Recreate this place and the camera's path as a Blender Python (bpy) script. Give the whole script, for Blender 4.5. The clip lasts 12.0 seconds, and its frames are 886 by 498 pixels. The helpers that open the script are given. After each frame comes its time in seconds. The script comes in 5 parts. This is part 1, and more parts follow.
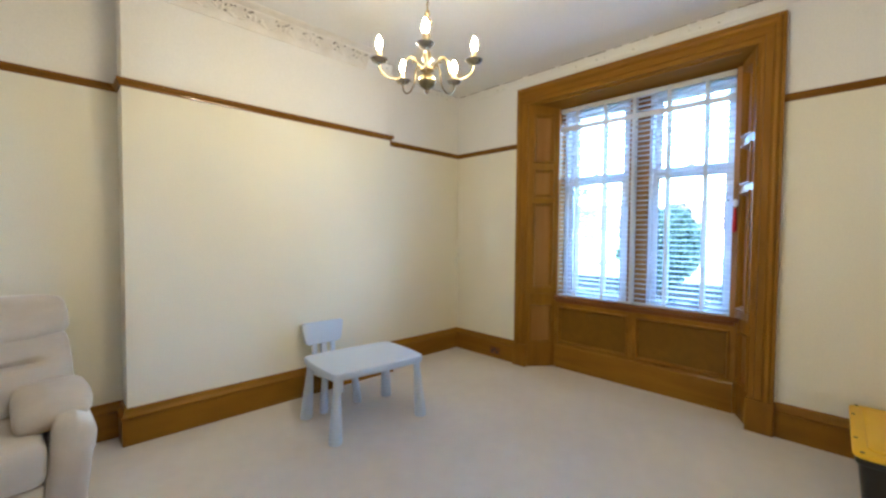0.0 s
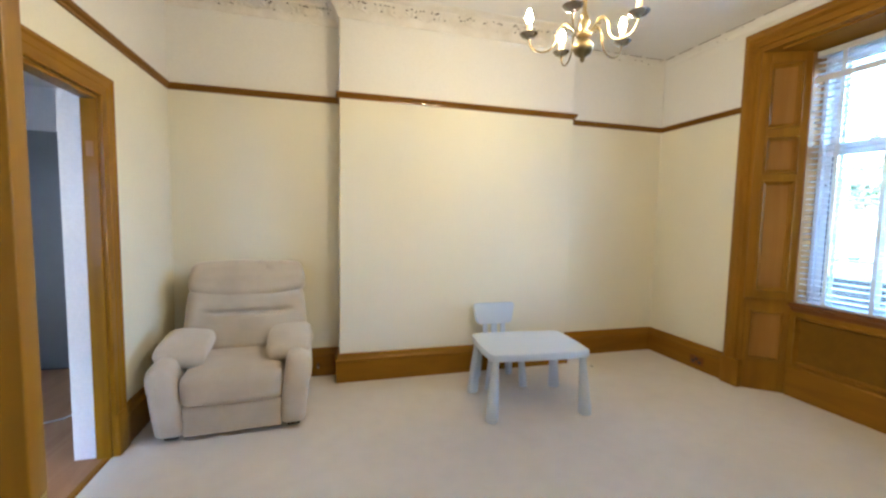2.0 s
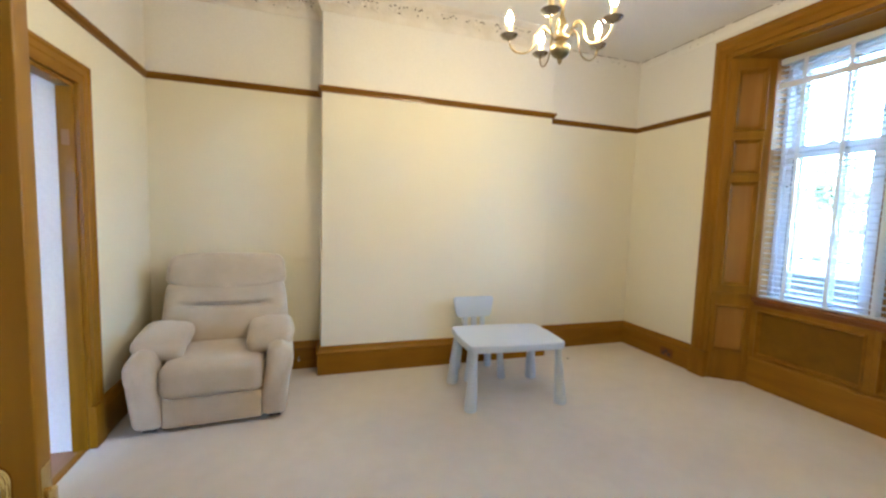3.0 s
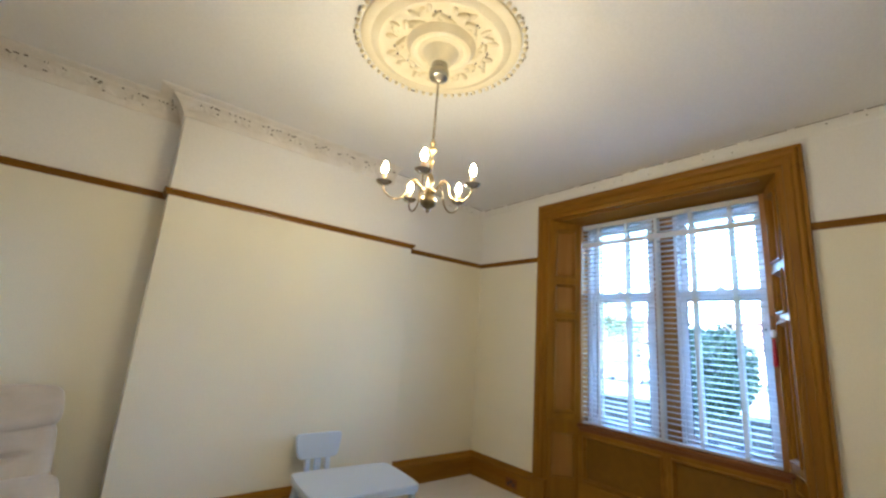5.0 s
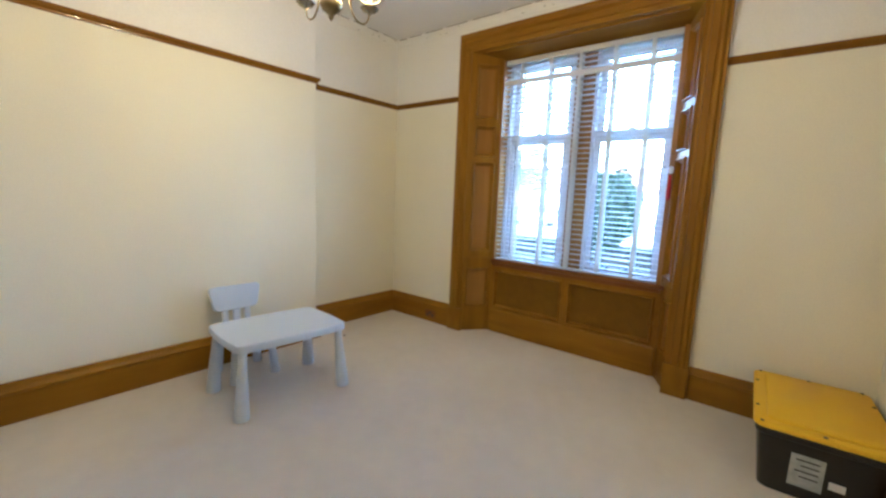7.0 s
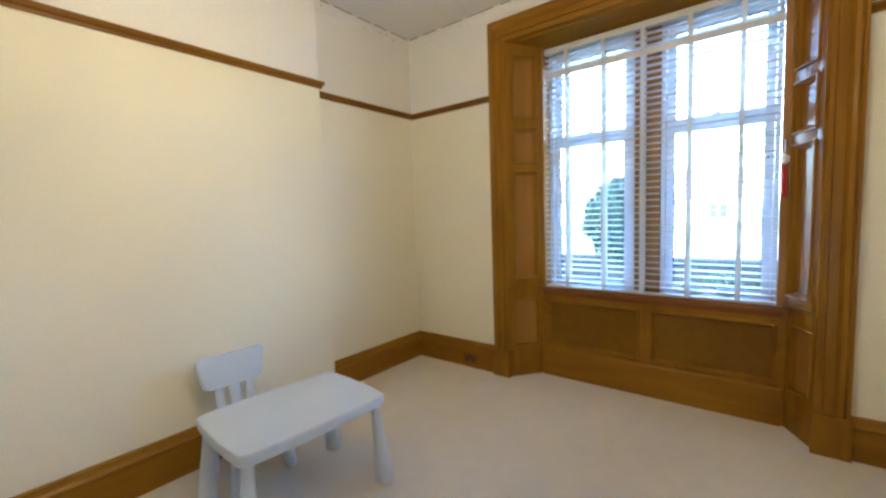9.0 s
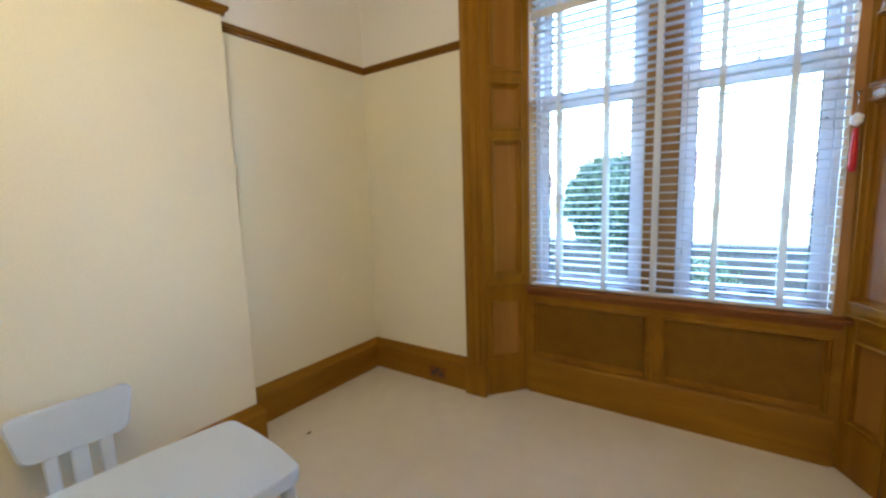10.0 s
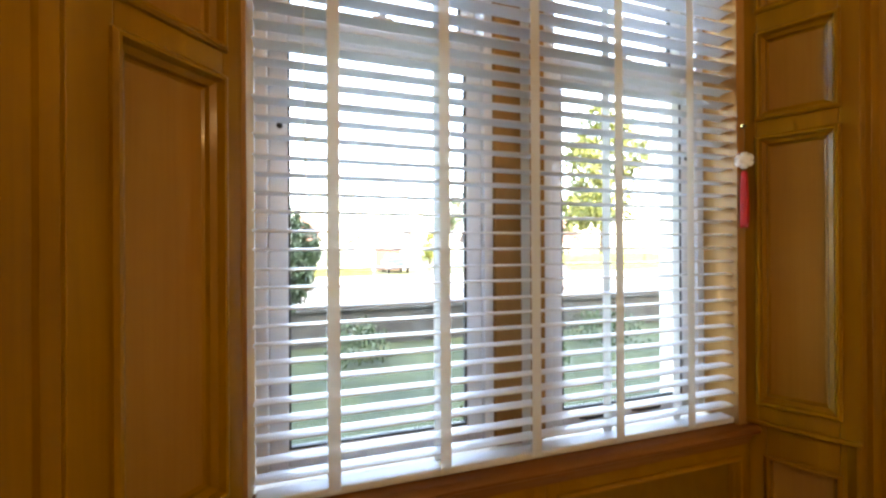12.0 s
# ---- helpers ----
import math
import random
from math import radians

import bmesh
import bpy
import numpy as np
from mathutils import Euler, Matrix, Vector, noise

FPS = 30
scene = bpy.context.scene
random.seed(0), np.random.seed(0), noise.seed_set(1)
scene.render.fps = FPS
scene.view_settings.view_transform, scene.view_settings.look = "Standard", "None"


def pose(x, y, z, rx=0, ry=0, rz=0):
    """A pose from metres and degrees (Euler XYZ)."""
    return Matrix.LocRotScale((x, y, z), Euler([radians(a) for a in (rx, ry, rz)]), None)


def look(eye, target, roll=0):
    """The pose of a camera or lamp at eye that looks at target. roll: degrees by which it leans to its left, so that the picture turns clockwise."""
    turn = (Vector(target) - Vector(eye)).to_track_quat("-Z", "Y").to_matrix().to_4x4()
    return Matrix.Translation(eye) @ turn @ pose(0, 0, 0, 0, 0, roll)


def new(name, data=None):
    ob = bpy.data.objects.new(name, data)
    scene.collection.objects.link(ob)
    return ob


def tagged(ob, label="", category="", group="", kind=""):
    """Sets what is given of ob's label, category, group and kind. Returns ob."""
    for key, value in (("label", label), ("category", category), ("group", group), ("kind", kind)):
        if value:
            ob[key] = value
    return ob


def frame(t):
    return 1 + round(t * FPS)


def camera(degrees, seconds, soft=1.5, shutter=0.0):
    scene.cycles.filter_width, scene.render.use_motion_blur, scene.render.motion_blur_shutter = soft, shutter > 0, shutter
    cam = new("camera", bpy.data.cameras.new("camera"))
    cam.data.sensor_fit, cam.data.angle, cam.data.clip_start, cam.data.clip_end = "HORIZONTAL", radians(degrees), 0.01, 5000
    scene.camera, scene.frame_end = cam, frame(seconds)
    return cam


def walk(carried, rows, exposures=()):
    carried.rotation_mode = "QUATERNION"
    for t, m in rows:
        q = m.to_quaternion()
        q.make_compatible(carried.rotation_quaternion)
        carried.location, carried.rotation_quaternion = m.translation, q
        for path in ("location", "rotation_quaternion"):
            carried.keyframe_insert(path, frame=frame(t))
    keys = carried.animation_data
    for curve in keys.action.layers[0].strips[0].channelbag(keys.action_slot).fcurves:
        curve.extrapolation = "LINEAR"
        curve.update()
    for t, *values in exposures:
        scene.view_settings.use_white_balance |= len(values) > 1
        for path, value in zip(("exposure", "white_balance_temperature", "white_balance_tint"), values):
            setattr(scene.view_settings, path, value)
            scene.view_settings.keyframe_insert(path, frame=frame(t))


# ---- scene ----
EXPOSURE, BULB_GLOW, SKY, KELVIN, TINT = 5.86, 17.0, 0.15, 5050, 8
cam = camera(94.8, 12.0, soft=2.5)
PATH = [
    (0, (0.875, 0.792, 1.427), (2.267, 2.226, 1.357), 0.5),
    (0.5, (0.924, 0.852, 1.456), (2.241, 2.357, 1.433), -1.0),
    (1, (1.059, 0.82, 1.434), (2.121, 2.514, 1.387), 0.7),
    (1.5, (1.169, 0.736, 1.438), (1.898, 2.597, 1.37), 2.1),
    (2, (1.158, 0.674, 1.422), (1.692, 2.595, 1.269), 1.1),
    (2.5, (1.148, 0.639, 1.397), (1.661, 2.555, 1.138), 1.1),
    (3, (1.142, 0.616, 1.413), (1.764, 2.509, 1.243), 1.8),
    (3.5, (1.147, 0.59, 1.449), (1.977, 2.408, 1.516), 2.7),
    (3.7, (1.134, 0.602, 1.467), (2.044, 2.376, 1.624), 3.0),
    (5.3, (1.066, 0.692, 1.511), (2.34, 2.176, 1.931), 3.6),
    (5.5, (1.07, 0.705, 1.495), (2.404, 2.158, 1.828), 3.6),
    (6, (1.16, 0.669, 1.477), (2.6, 2.057, 1.518), 3.6),
    (6.5, (1.167, 0.741, 1.472), (2.694, 2.016, 1.265), 3.4),
    (6.7, (1.164, 0.768, 1.462), (2.707, 2.011, 1.19), 3.0),
    (8.5, (1.46, 1.389, 1.409), (3.001, 2.656, 1.269), -0.3),
    (9, (1.533, 1.6, 1.423), (3.096, 2.837, 1.261), -1.9),
    (9.5, (1.813, 1.768, 1.425), (3.336, 3.043, 1.186), -2.7),
    (10, (2.187, 1.984, 1.408), (3.817, 3.115, 1.157), -1.8),
    (10.5, (2.618, 2.283, 1.401), (4.432, 3.105, 1.224), 0.1),
    (11, (3.047, 2.554, 1.396), (4.971, 3.099, 1.353), 0.7),
    (11.5, (3.43, 2.774, 1.368), (5.429, 2.748, 1.396), -0.5),
    (12, (3.792, 2.943, 1.395), (5.697, 2.334, 1.398), -0.3),
]
walk(cam, [(t, look(eye, target, roll)) for t, eye, target, roll in PATH], [(0.0, EXPOSURE, KELVIN - 300, TINT), (1.0, EXPOSURE - 0.02, KELVIN - 250, TINT), (2.5, EXPOSURE + 0.2, KELVIN + 50, TINT), (3.5, EXPOSURE, KELVIN + 100, TINT), (5.5, EXPOSURE - 0.42, KELVIN - 200, TINT), (6.5, EXPOSURE - 0.08, KELVIN - 100, TINT), (8.5, EXPOSURE - 0.05, KELVIN - 50, TINT), (9.5, EXPOSURE - 0.12, KELVIN + 80, TINT), (10.5, EXPOSURE - 0.2, KELVIN + 700, TINT), (12.0, EXPOSURE - 0.6, KELVIN + 3000, TINT + 8)])

# ---- world, sun and exposure ----
world = bpy.data.worlds.new("sky")
scene.world = world
world.use_nodes = True
wn = world.node_tree
sky = wn.nodes.new("ShaderNodeTexSky")
sky.sky_type = "NISHITA"
sky.sun_disc = False
sky.sun_elevation = radians(40)
sky.sun_rotation = radians(250)
sky.dust_density = 2.0
wn.links.new(sky.outputs[0], wn.nodes["Background"].inputs[0])
wn.nodes["Background"].inputs[1].default_value = SKY
sun = new("sun", bpy.data.lights.new("sun", "SUN"))
sun.data.energy, sun.data.angle, sun.data.color = 0.9, radians(1), (1.0, 0.95, 0.88)
sun.matrix_world = look((-20, -7.3, 17.9), (0, 0, 0))

# ---- mesh building ----


class Shape:
    """Collects vertices and faces of one mesh."""

    def __init__(self):
        self.v, self.f = [], []

    def add(self, verts, faces, m=None):
        n = len(self.v)
        self.v += [tuple(m @ Vector(p)) if m else tuple(p) for p in verts]
        self.f += [tuple(i + n for i in f) for f in faces]
        return self

    def box(self, x0, x1, y0, y1, z0, z1, r=0.0, m=None):
        if r > 0:
            return self.soft((x0 + x1) / 2, (y0 + y1) / 2, (z0 + z1) / 2, x1 - x0, y1 - y0, z1 - z0, r, (0, 0.45, 1), 0, None, m)
        p = [(x, y, z) for x in (x0, x1) for y in (y0, y1) for z in (z0, z1)]
        return self.add(p, [(0, 1, 3, 2), (4, 6, 7, 5), (0, 4, 5, 1), (2, 3, 7, 6), (0, 2, 6, 4), (1, 5, 7, 3)], m)

    def soft(self, cx, cy, cz, sx, sy, sz, r, ts=(0, 0.3, 0.6, 1), mid=0, bulge=None, m=None):
        """A box with rounded edges of radius r; mid adds cuts across; bulge(p) moves a point."""
        axes = []
        for s in (sx, sy, sz):
            h, q = s / 2, min(r, s / 2 * 0.999)
            a = [-h + q * t for t in ts]
            inner = [(-h + q) + (s - 2 * q) * k / (mid + 1) for k in range(1, mid + 1)]
            axes.append(a + inner + [-c for c in reversed(a)])
        seen, verts, faces = {}, [], []
        half = (sx / 2, sy / 2, sz / 2)

        def vert(p):
            key = tuple(round(c, 6) for c in p)
            if key not in seen:
                q = [max(-h + min(r, h), min(h - min(r, h), c)) for c, h in zip(p, half)]
                d = Vector(p) - Vector(q)
                o = Vector(q) + d.normalized() * r if d.length > 1e-7 else Vector(p)
                if bulge:
                    o = bulge(o)
                seen[key] = len(verts)
                verts.append((o[0] + cx, o[1] + cy, o[2] + cz))
            return seen[key]

        for ax in range(3):
            b, c = (ax + 1) % 3, (ax + 2) % 3
            for sign in (-1, 1):
                for i in range(len(axes[b]) - 1):
                    for j in range(len(axes[c]) - 1):
                        quad = []
                        for u, w in ((i, j), (i + 1, j), (i + 1, j + 1), (i, j + 1)):
                            p = [0, 0, 0]
                            p[ax], p[b], p[c] = sign * half[ax], axes[b][u], axes[c][w]
                            quad.append(vert(p))
                        faces.append(tuple(quad if sign > 0 else reversed(quad)))
        return self.add(verts, faces, m)

    def run(self, profile, p0, p1, out, up=(0, 0, 1), miter0=0.0, miter1=0.0):
        """A moulding: profile of (out, up) pairs drawn from p0 to p1; miter lengthens the ends with the distance out."""
        p0, p1, out, up = Vector(p0), Vector(p1), Vector(out), Vector(up)
        along = (p1 - p0).normalized()
        n = len(profile)
        verts = [p0 + out * a + up * b - along * a * miter0 for a, b in profile] + [p1 + out * a + up * b + along * a * miter1 for a, b in profile]
        faces = [(i, (i + 1) % n, n + (i + 1) % n, n + i) for i in range(n)] + [tuple(range(n - 1, -1, -1)), tuple(range(n, 2 * n))]
        return self.add(verts, faces)

    def lathe(self, profile, seg=20, m=None):
        """Turns (radius, height) pairs about z."""
        verts, faces = [], []
        for r, z in profile:
            verts += [(r * math.cos(2 * math.pi * k / seg), r * math.sin(2 * math.pi * k / seg), z) for k in range(seg)]
        for i in range(len(profile) - 1):
            for k in range(seg):
                a, b = i * seg + k, i * seg + (k + 1) % seg
                faces.append((a, b, b + seg, a + seg))
        faces += [tuple(range(seg - 1, -1, -1)), tuple(range((len(profile) - 1) * seg, len(profile) * seg))]
        return self.add(verts, faces, m)

    def tube(self, path, radius, seg=8, m=None):
        pts = [Vector(p) for p in path]
        verts, faces = [], []
        side = None
        for i, p in enumerate(pts):
            d = (pts[min(i + 1, len(pts) - 1)] - pts[max(i - 1, 0)]).normalized()
            if side is None:
                side = d.orthogonal().normalized()
            side = (side - d * side.dot(d)).normalized()
            other = d.cross(side)
            rr = radius[i] if isinstance(radius, (list, tuple)) else radius
            verts += [p + (side * math.cos(2 * math.pi * k / seg) + other * math.sin(2 * math.pi * k / seg)) * rr for k in range(seg)]
        for i in range(len(pts) - 1):
            for k in range(seg):
                a, b = i * seg + k, i * seg + (k + 1) % seg
                faces.append((a, b, b + seg, a + seg))
        faces += [tuple(range(seg - 1, -1, -1)), tuple(range((len(pts) - 1) * seg, len(pts) * seg))]
        return self.add(verts, faces, m)

    def prism(self, outline, z0, z1, m=None):
        n = len(outline)
        verts = [(x, y, z0) for x, y in outline] + [(x, y, z1) for x, y in outline]
        faces = [(i, (i + 1) % n, n + (i + 1) % n, n + i) for i in range(n)] + [tuple(range(n - 1, -1, -1)), tuple(range(n, 2 * n))]
        return self.add(verts, faces, m)

    def mesh(self, name, material, smooth=35):
        me = bpy.data.meshes.new(name)
        me.from_pydata(self.v, [], self.f)
        bm = bmesh.new()
        bm.from_mesh(me)
        bmesh.ops.recalc_face_normals(bm, faces=bm.faces)
        bm.to_mesh(me)
        bm.free()
        if smooth:
            me.polygons.foreach_set("use_smooth", [True] * len(me.polygons))
            me.set_sharp_from_angle(angle=radians(smooth))
        me.materials.append(material)
        return me


def thing(name, shape, material, label, category, kind="", group="", smooth=35):
    return tagged(new(name, shape.mesh(name, material, smooth) if shape else None), label, category, group, kind)


def part(name, shape, material, parent, label="", smooth=35, mesh=None):
    ob = new(name, mesh or shape.mesh(name, material, smooth))
    ob.parent = parent
    return tagged(ob, label)


def holder(name, m, label, category, group="", kind=""):
    ob = new(name)
    ob.matrix_world = m
    return tagged(ob, label, category, group, kind)


# ---- materials ----


def mat(name, rough=0.5, metal=0.0):
    m = bpy.data.materials.new(name)
    m.use_nodes = True
    p = m.node_tree.nodes["Principled BSDF"]
    p.inputs["Roughness"].default_value, p.inputs["Metallic"].default_value = rough, metal
    return m, m.node_tree, p


def node(t, kind, **sockets):
    n = t.nodes.new(kind)
    for k, v in sockets.items():
        n.inputs[k.replace("_", " ")].default_value = v
    return n


def coords(t, scale=(1, 1, 1), turn=(0, 0, 0)):
    tc = t.nodes.new("ShaderNodeTexCoord")
    mp = t.nodes.new("ShaderNodeMapping")
    mp.inputs["Scale"].default_value, mp.inputs["Rotation"].default_value = scale, turn
    t.links.new(tc.outputs["Object"], mp.inputs[0])
    return mp.outputs[0]


def ramp(t, fac, *stops):
    r = t.nodes.new("ShaderNodeValToRGB")
    while len(r.color_ramp.elements) < len(stops):
        r.color_ramp.elements.new(0.5)
    for e, (pos, c) in zip(r.color_ramp.elements, stops):
        e.position, e.color = pos, (*c, 1)
    t.links.new(fac, r.inputs[0])
    return r.outputs[0]


def mixed(t, fac, a, b, kind="MIX"):
    m = t.nodes.new("ShaderNodeMix")
    m.data_type, m.blend_type = "RGBA", kind
    if isinstance(fac, float):
        m.inputs[0].default_value = fac
    else:
        t.links.new(fac, m.inputs[0])
    t.links.new(a, m.inputs[6])
    t.links.new(b, m.inputs[7])
    return m.outputs[2]


def bump(t, p, height, strength, distance):
    b = node(t, "ShaderNodeBump", Strength=strength, Distance=distance)
    t.links.new(height, b.inputs["Height"])
    t.links.new(b.outputs[0], p.inputs["Normal"])


def surface(name, a, b, rough=0.6, metal=0.0, big=1.3, fine=60.0, relief=0.1, depth=0.002, coat=0.0, spread=0.12):
    """Two tones mingled at a large and a fine scale, with fine relief and uneven gloss."""
    m, t, p = mat(name, rough, metal)
    co = coords(t)
    n1 = node(t, "ShaderNodeTexNoise", Scale=big, Detail=5.0)
    n2 = node(t, "ShaderNodeTexNoise", Scale=fine, Detail=4.0)
    for n in (n1, n2):
        t.links.new(co, n.inputs["Vector"])
    base = ramp(t, n1.outputs[0], (0.3, a), (0.7, b))
    grain = ramp(t, n2.outputs[0], (0.3, (0.93, 0.93, 0.93)), (0.7, (1, 1, 1)))
    t.links.new(mixed(t, 1.0, base, grain, "MULTIPLY"), p.inputs["Base Color"])
    rr = node(t, "ShaderNodeMapRange", To_Min=max(0.02, rough - spread), To_Max=min(1, rough + spread))
    t.links.new(n1.outputs[0], rr.inputs[0])
    t.links.new(rr.outputs[0], p.inputs["Roughness"])
    if relief:
        bump(t, p, n2.outputs[0], relief, depth)
    p.inputs["Coat Weight"].default_value = coat
    return m


def wood(name, dark, light, axis="z", rough=0.38, coat=0.15):
    """Varnished softwood: long grain along one axis, rings, knots and uneven varnish."""
    m, t, p = mat(name, rough)
    k = {"x": (0.8, 8, 8), "y": (8, 0.8, 8), "z": (8, 8, 0.8)}[axis]
    co = coords(t, k)
    n1 = node(t, "ShaderNodeTexNoise", Scale=1.0, Detail=5.0, Distortion=1.1)
    t.links.new(co, n1.inputs["Vector"])
    fine = coords(t, tuple(13 * c if c > 1 else 2.0 for c in k))
    n2 = node(t, "ShaderNodeTexNoise", Scale=1.5, Detail=3.0)
    t.links.new(fine, n2.inputs["Vector"])
    n3 = node(t, "ShaderNodeTexNoise", Scale=1.7, Detail=4.0)
    t.links.new(coords(t), n3.inputs["Vector"])
    base = ramp(t, n1.outputs[0], (0.25, dark), (0.5, tuple((a + b) / 2 for a, b in zip(dark, light))), (0.75, light))
    grain = ramp(t, n2.outputs[0], (0.35, (0.95, 0.94, 0.93)), (0.6, (1, 1, 1)))
    tone = ramp(t, n3.outputs[0], (0.3, (0.82, 0.8, 0.78)), (0.7, (1.0, 1.0, 1.0)))
    c = mixed(t, 1.0, mixed(t, 1.0, base, grain, "MULTIPLY"), tone, "MULTIPLY")
    t.links.new(c, p.inputs["Base Color"])
    rr = node(t, "ShaderNodeMapRange", To_Min=rough - 0.08, To_Max=rough + 0.14)
    t.links.new(n3.outputs[0], rr.inputs[0])
    t.links.new(rr.outputs[0], p.inputs["Roughness"])
    bump(t, p, n2.outputs[0], 0.12, 0.001)
    p.inputs["Specular IOR Level"].default_value = 0.16
    p.inputs["Coat Weight"].default_value, p.inputs["Coat Roughness"].default_value = coat, 0.11
    return m


def glow(name, colour, strength):
    m, t, p = mat(name, 0.4)
    p.inputs["Base Color"].default_value = (*colour, 1)
    p.inputs["Emission Color"].default_value = (*colour, 1)
    p.inputs["Emission Strength"].default_value = strength
    return m


def pane_glass(name, rough=0.0):
    m, t, p = mat(name, rough)
    t.nodes.remove(p)
    tr = t.nodes.new("ShaderNodeBsdfTransparent")
    tr.inputs[0].default_value = (0.90, 0.92, 0.91, 1)
    gl = node(t, "ShaderNodeBsdfGlossy", Roughness=rough)
    lw = node(t, "ShaderNodeLayerWeight", Blend=0.5)
    pw = t.nodes.new("ShaderNodeMath")
    pw.operation = "POWER"
    pw.inputs[1].default_value = 4.0
    t.links.new(lw.outputs["Facing"], pw.inputs[0])
    fr = node(t, "ShaderNodeMapRange", To_Min=0.03, To_Max=0.7)
    t.links.new(pw.outputs[0], fr.inputs[0])
    mx = t.nodes.new("ShaderNodeMixShader")
    t.links.new(fr.outputs[0], mx.inputs[0])
    t.links.new(tr.outputs[0], mx.inputs[1])
    t.links.new(gl.outputs[0], mx.inputs[2])
    t.links.new(mx.outputs[0], t.nodes["Material Output"].inputs[0])
    return m


CREAM = surface("cream wall paint", (0.80, 0.758, 0.60), (0.84, 0.798, 0.645), 0.62, big=0.8, fine=140, relief=0.12, depth=0.0015)
WHITE = surface("off-white wall paint", (0.80, 0.785, 0.75), (0.84, 0.825, 0.79), 0.65, big=0.9, fine=110, relief=0.25, depth=0.002)
CEIL = surface("white ceiling paint", (0.78, 0.77, 0.75), (0.83, 0.82, 0.80), 0.75, big=0.7, fine=90, relief=0.15, depth=0.002)
PLASTER = surface("painted plaster", (0.74, 0.70, 0.63), (0.84, 0.81, 0.76), 0.7, big=9, fine=120, relief=0.3, depth=0.003)
WOOD_Z = wood("upright varnished pine", (0.225, 0.099, 0.0012), (0.325, 0.154, 0.0025), "z")
WOOD_Y = wood("varnished pine along y", (0.225, 0.099, 0.0012), (0.325, 0.154, 0.0025), "y")
WOOD_X = wood("varnished pine along x", (0.225, 0.099, 0.0012), (0.325, 0.154, 0.0025), "x")
PANEL_WOOD = wood("paler shutter panel pine", (0.29, 0.135, 0.018), (0.38, 0.185, 0.034), "z", 0.30, 0.22)
# pine darkened by hand for the shade below the sill
SHADED_APRON_WOOD = wood("apron panel pine with sill shade", (0.165, 0.078, 0.001), (0.225, 0.108, 0.002), "y", 0.34, 0.15)
RAIL_X = wood("picture rail wood along x", (0.16, 0.067, 0.002), (0.23, 0.102, 0.004), "x")
RAIL_Y = wood("picture rail wood along y", (0.16, 0.067, 0.002), (0.23, 0.102, 0.004), "y")
SILL_WOOD = wood("dark sill wood", (0.16, 0.055, 0.012), (0.26, 0.10, 0.022), "y")
MULLION_WOOD = wood("mullion wood", (0.30, 0.15, 0.04), (0.42, 0.22, 0.07), "z", 0.45, 0.1)
BLUE = surface("pale blue plastic", (0.60, 0.68, 0.79), (0.63, 0.71, 0.82), 0.42, big=3, fine=300, relief=0.05, depth=0.0005)
SLAT = surface("white blind slat", (0.61, 0.62, 0.64), (0.66, 0.67, 0.69), 0.4, big=4, fine=200, relief=0.0)
UPVC = surface("white window plastic", (0.70, 0.71, 0.74), (0.74, 0.75, 0.77), 0.3, big=3, fine=200, relief=0.0)
GASKET = surface("black rubber gasket", (0.02, 0.02, 0.022), (0.035, 0.035, 0.035), 0.7, relief=0.0)
GLASS = pane_glass("window glass")
BRASS = surface("aged brass", (0.55, 0.42, 0.16), (0.68, 0.54, 0.25), 0.24, 1.0, big=14, fine=150, relief=0.05, depth=0.0005)
PEWTER = surface("tarnished gilt brass", (0.17, 0.135, 0.07), (0.30, 0.24, 0.13), 0.33, 1.0, big=16, fine=200, relief=0.05, depth=0.0005)
STEEL = surface("dark polished metal", (0.30, 0.28, 0.25), (0.42, 0.40, 0.36), 0.18, 1.0, big=16, relief=0.0)
BRASS_DARK = surface("oxidised dark brass", (0.16, 0.12, 0.05), (0.32, 0.25, 0.11), 0.25, 1.0, big=30, fine=150, relief=0.05, depth=0.0005)
IVORY = surface("ivory candle tube", (0.75, 0.62, 0.36), (0.80, 0.68, 0.42), 0.5, relief=0.0)
BULB = glow("lit candle bulb", (1.0, 0.70, 0.34), BULB_GLOW)
YELLOW = surface("yellow plastic", (0.80, 0.49, 0.006), (0.84, 0.53, 0.010), 0.4, big=5, fine=220, relief=0.08, depth=0.001)
BLACK = surface("black plastic", (0.012, 0.012, 0.013), (0.02, 0.02, 0.02), 0.4, big=5, fine=200, relief=0.1, depth=0.001)
PAPER = surface("grey printed label", (0.38, 0.40, 0.36), (0.52, 0.53, 0.48), 0.5, big=40, relief=0.0)
PAPER_WHITE = surface("white paper label", (0.75, 0.76, 0.76), (0.82, 0.82, 0.82), 0.5, relief=0.0)
YELLOW.node_tree.nodes["Principled BSDF"].inputs["Specular IOR Level"].default_value = 0.2
RED = surface("red silk", (0.50, 0.006, 0.008), (0.62, 0.010, 0.010), 0.5, big=30, fine=400, relief=0.4, depth=0.002)
SILVER = surface("silvery white enamel", (0.76, 0.78, 0.82), (0.86, 0.87, 0.90), 0.35, big=40, relief=0.0)
HALL_WHITE = surface("white gloss paint", (0.78, 0.76, 0.74), (0.83, 0.81, 0.79), 0.45, big=1.0, fine=60, relief=0.05)
GREY = surface("dark grey laminate", (0.115, 0.12, 0.115), (0.155, 0.16, 0.155), 0.35, big=1.0, fine=80, relief=0.0)
HALL_FLOOR = wood("worn hall floorboards", (0.33, 0.17, 0.08), (0.45, 0.26, 0.13), "y", 0.45, 0.1)
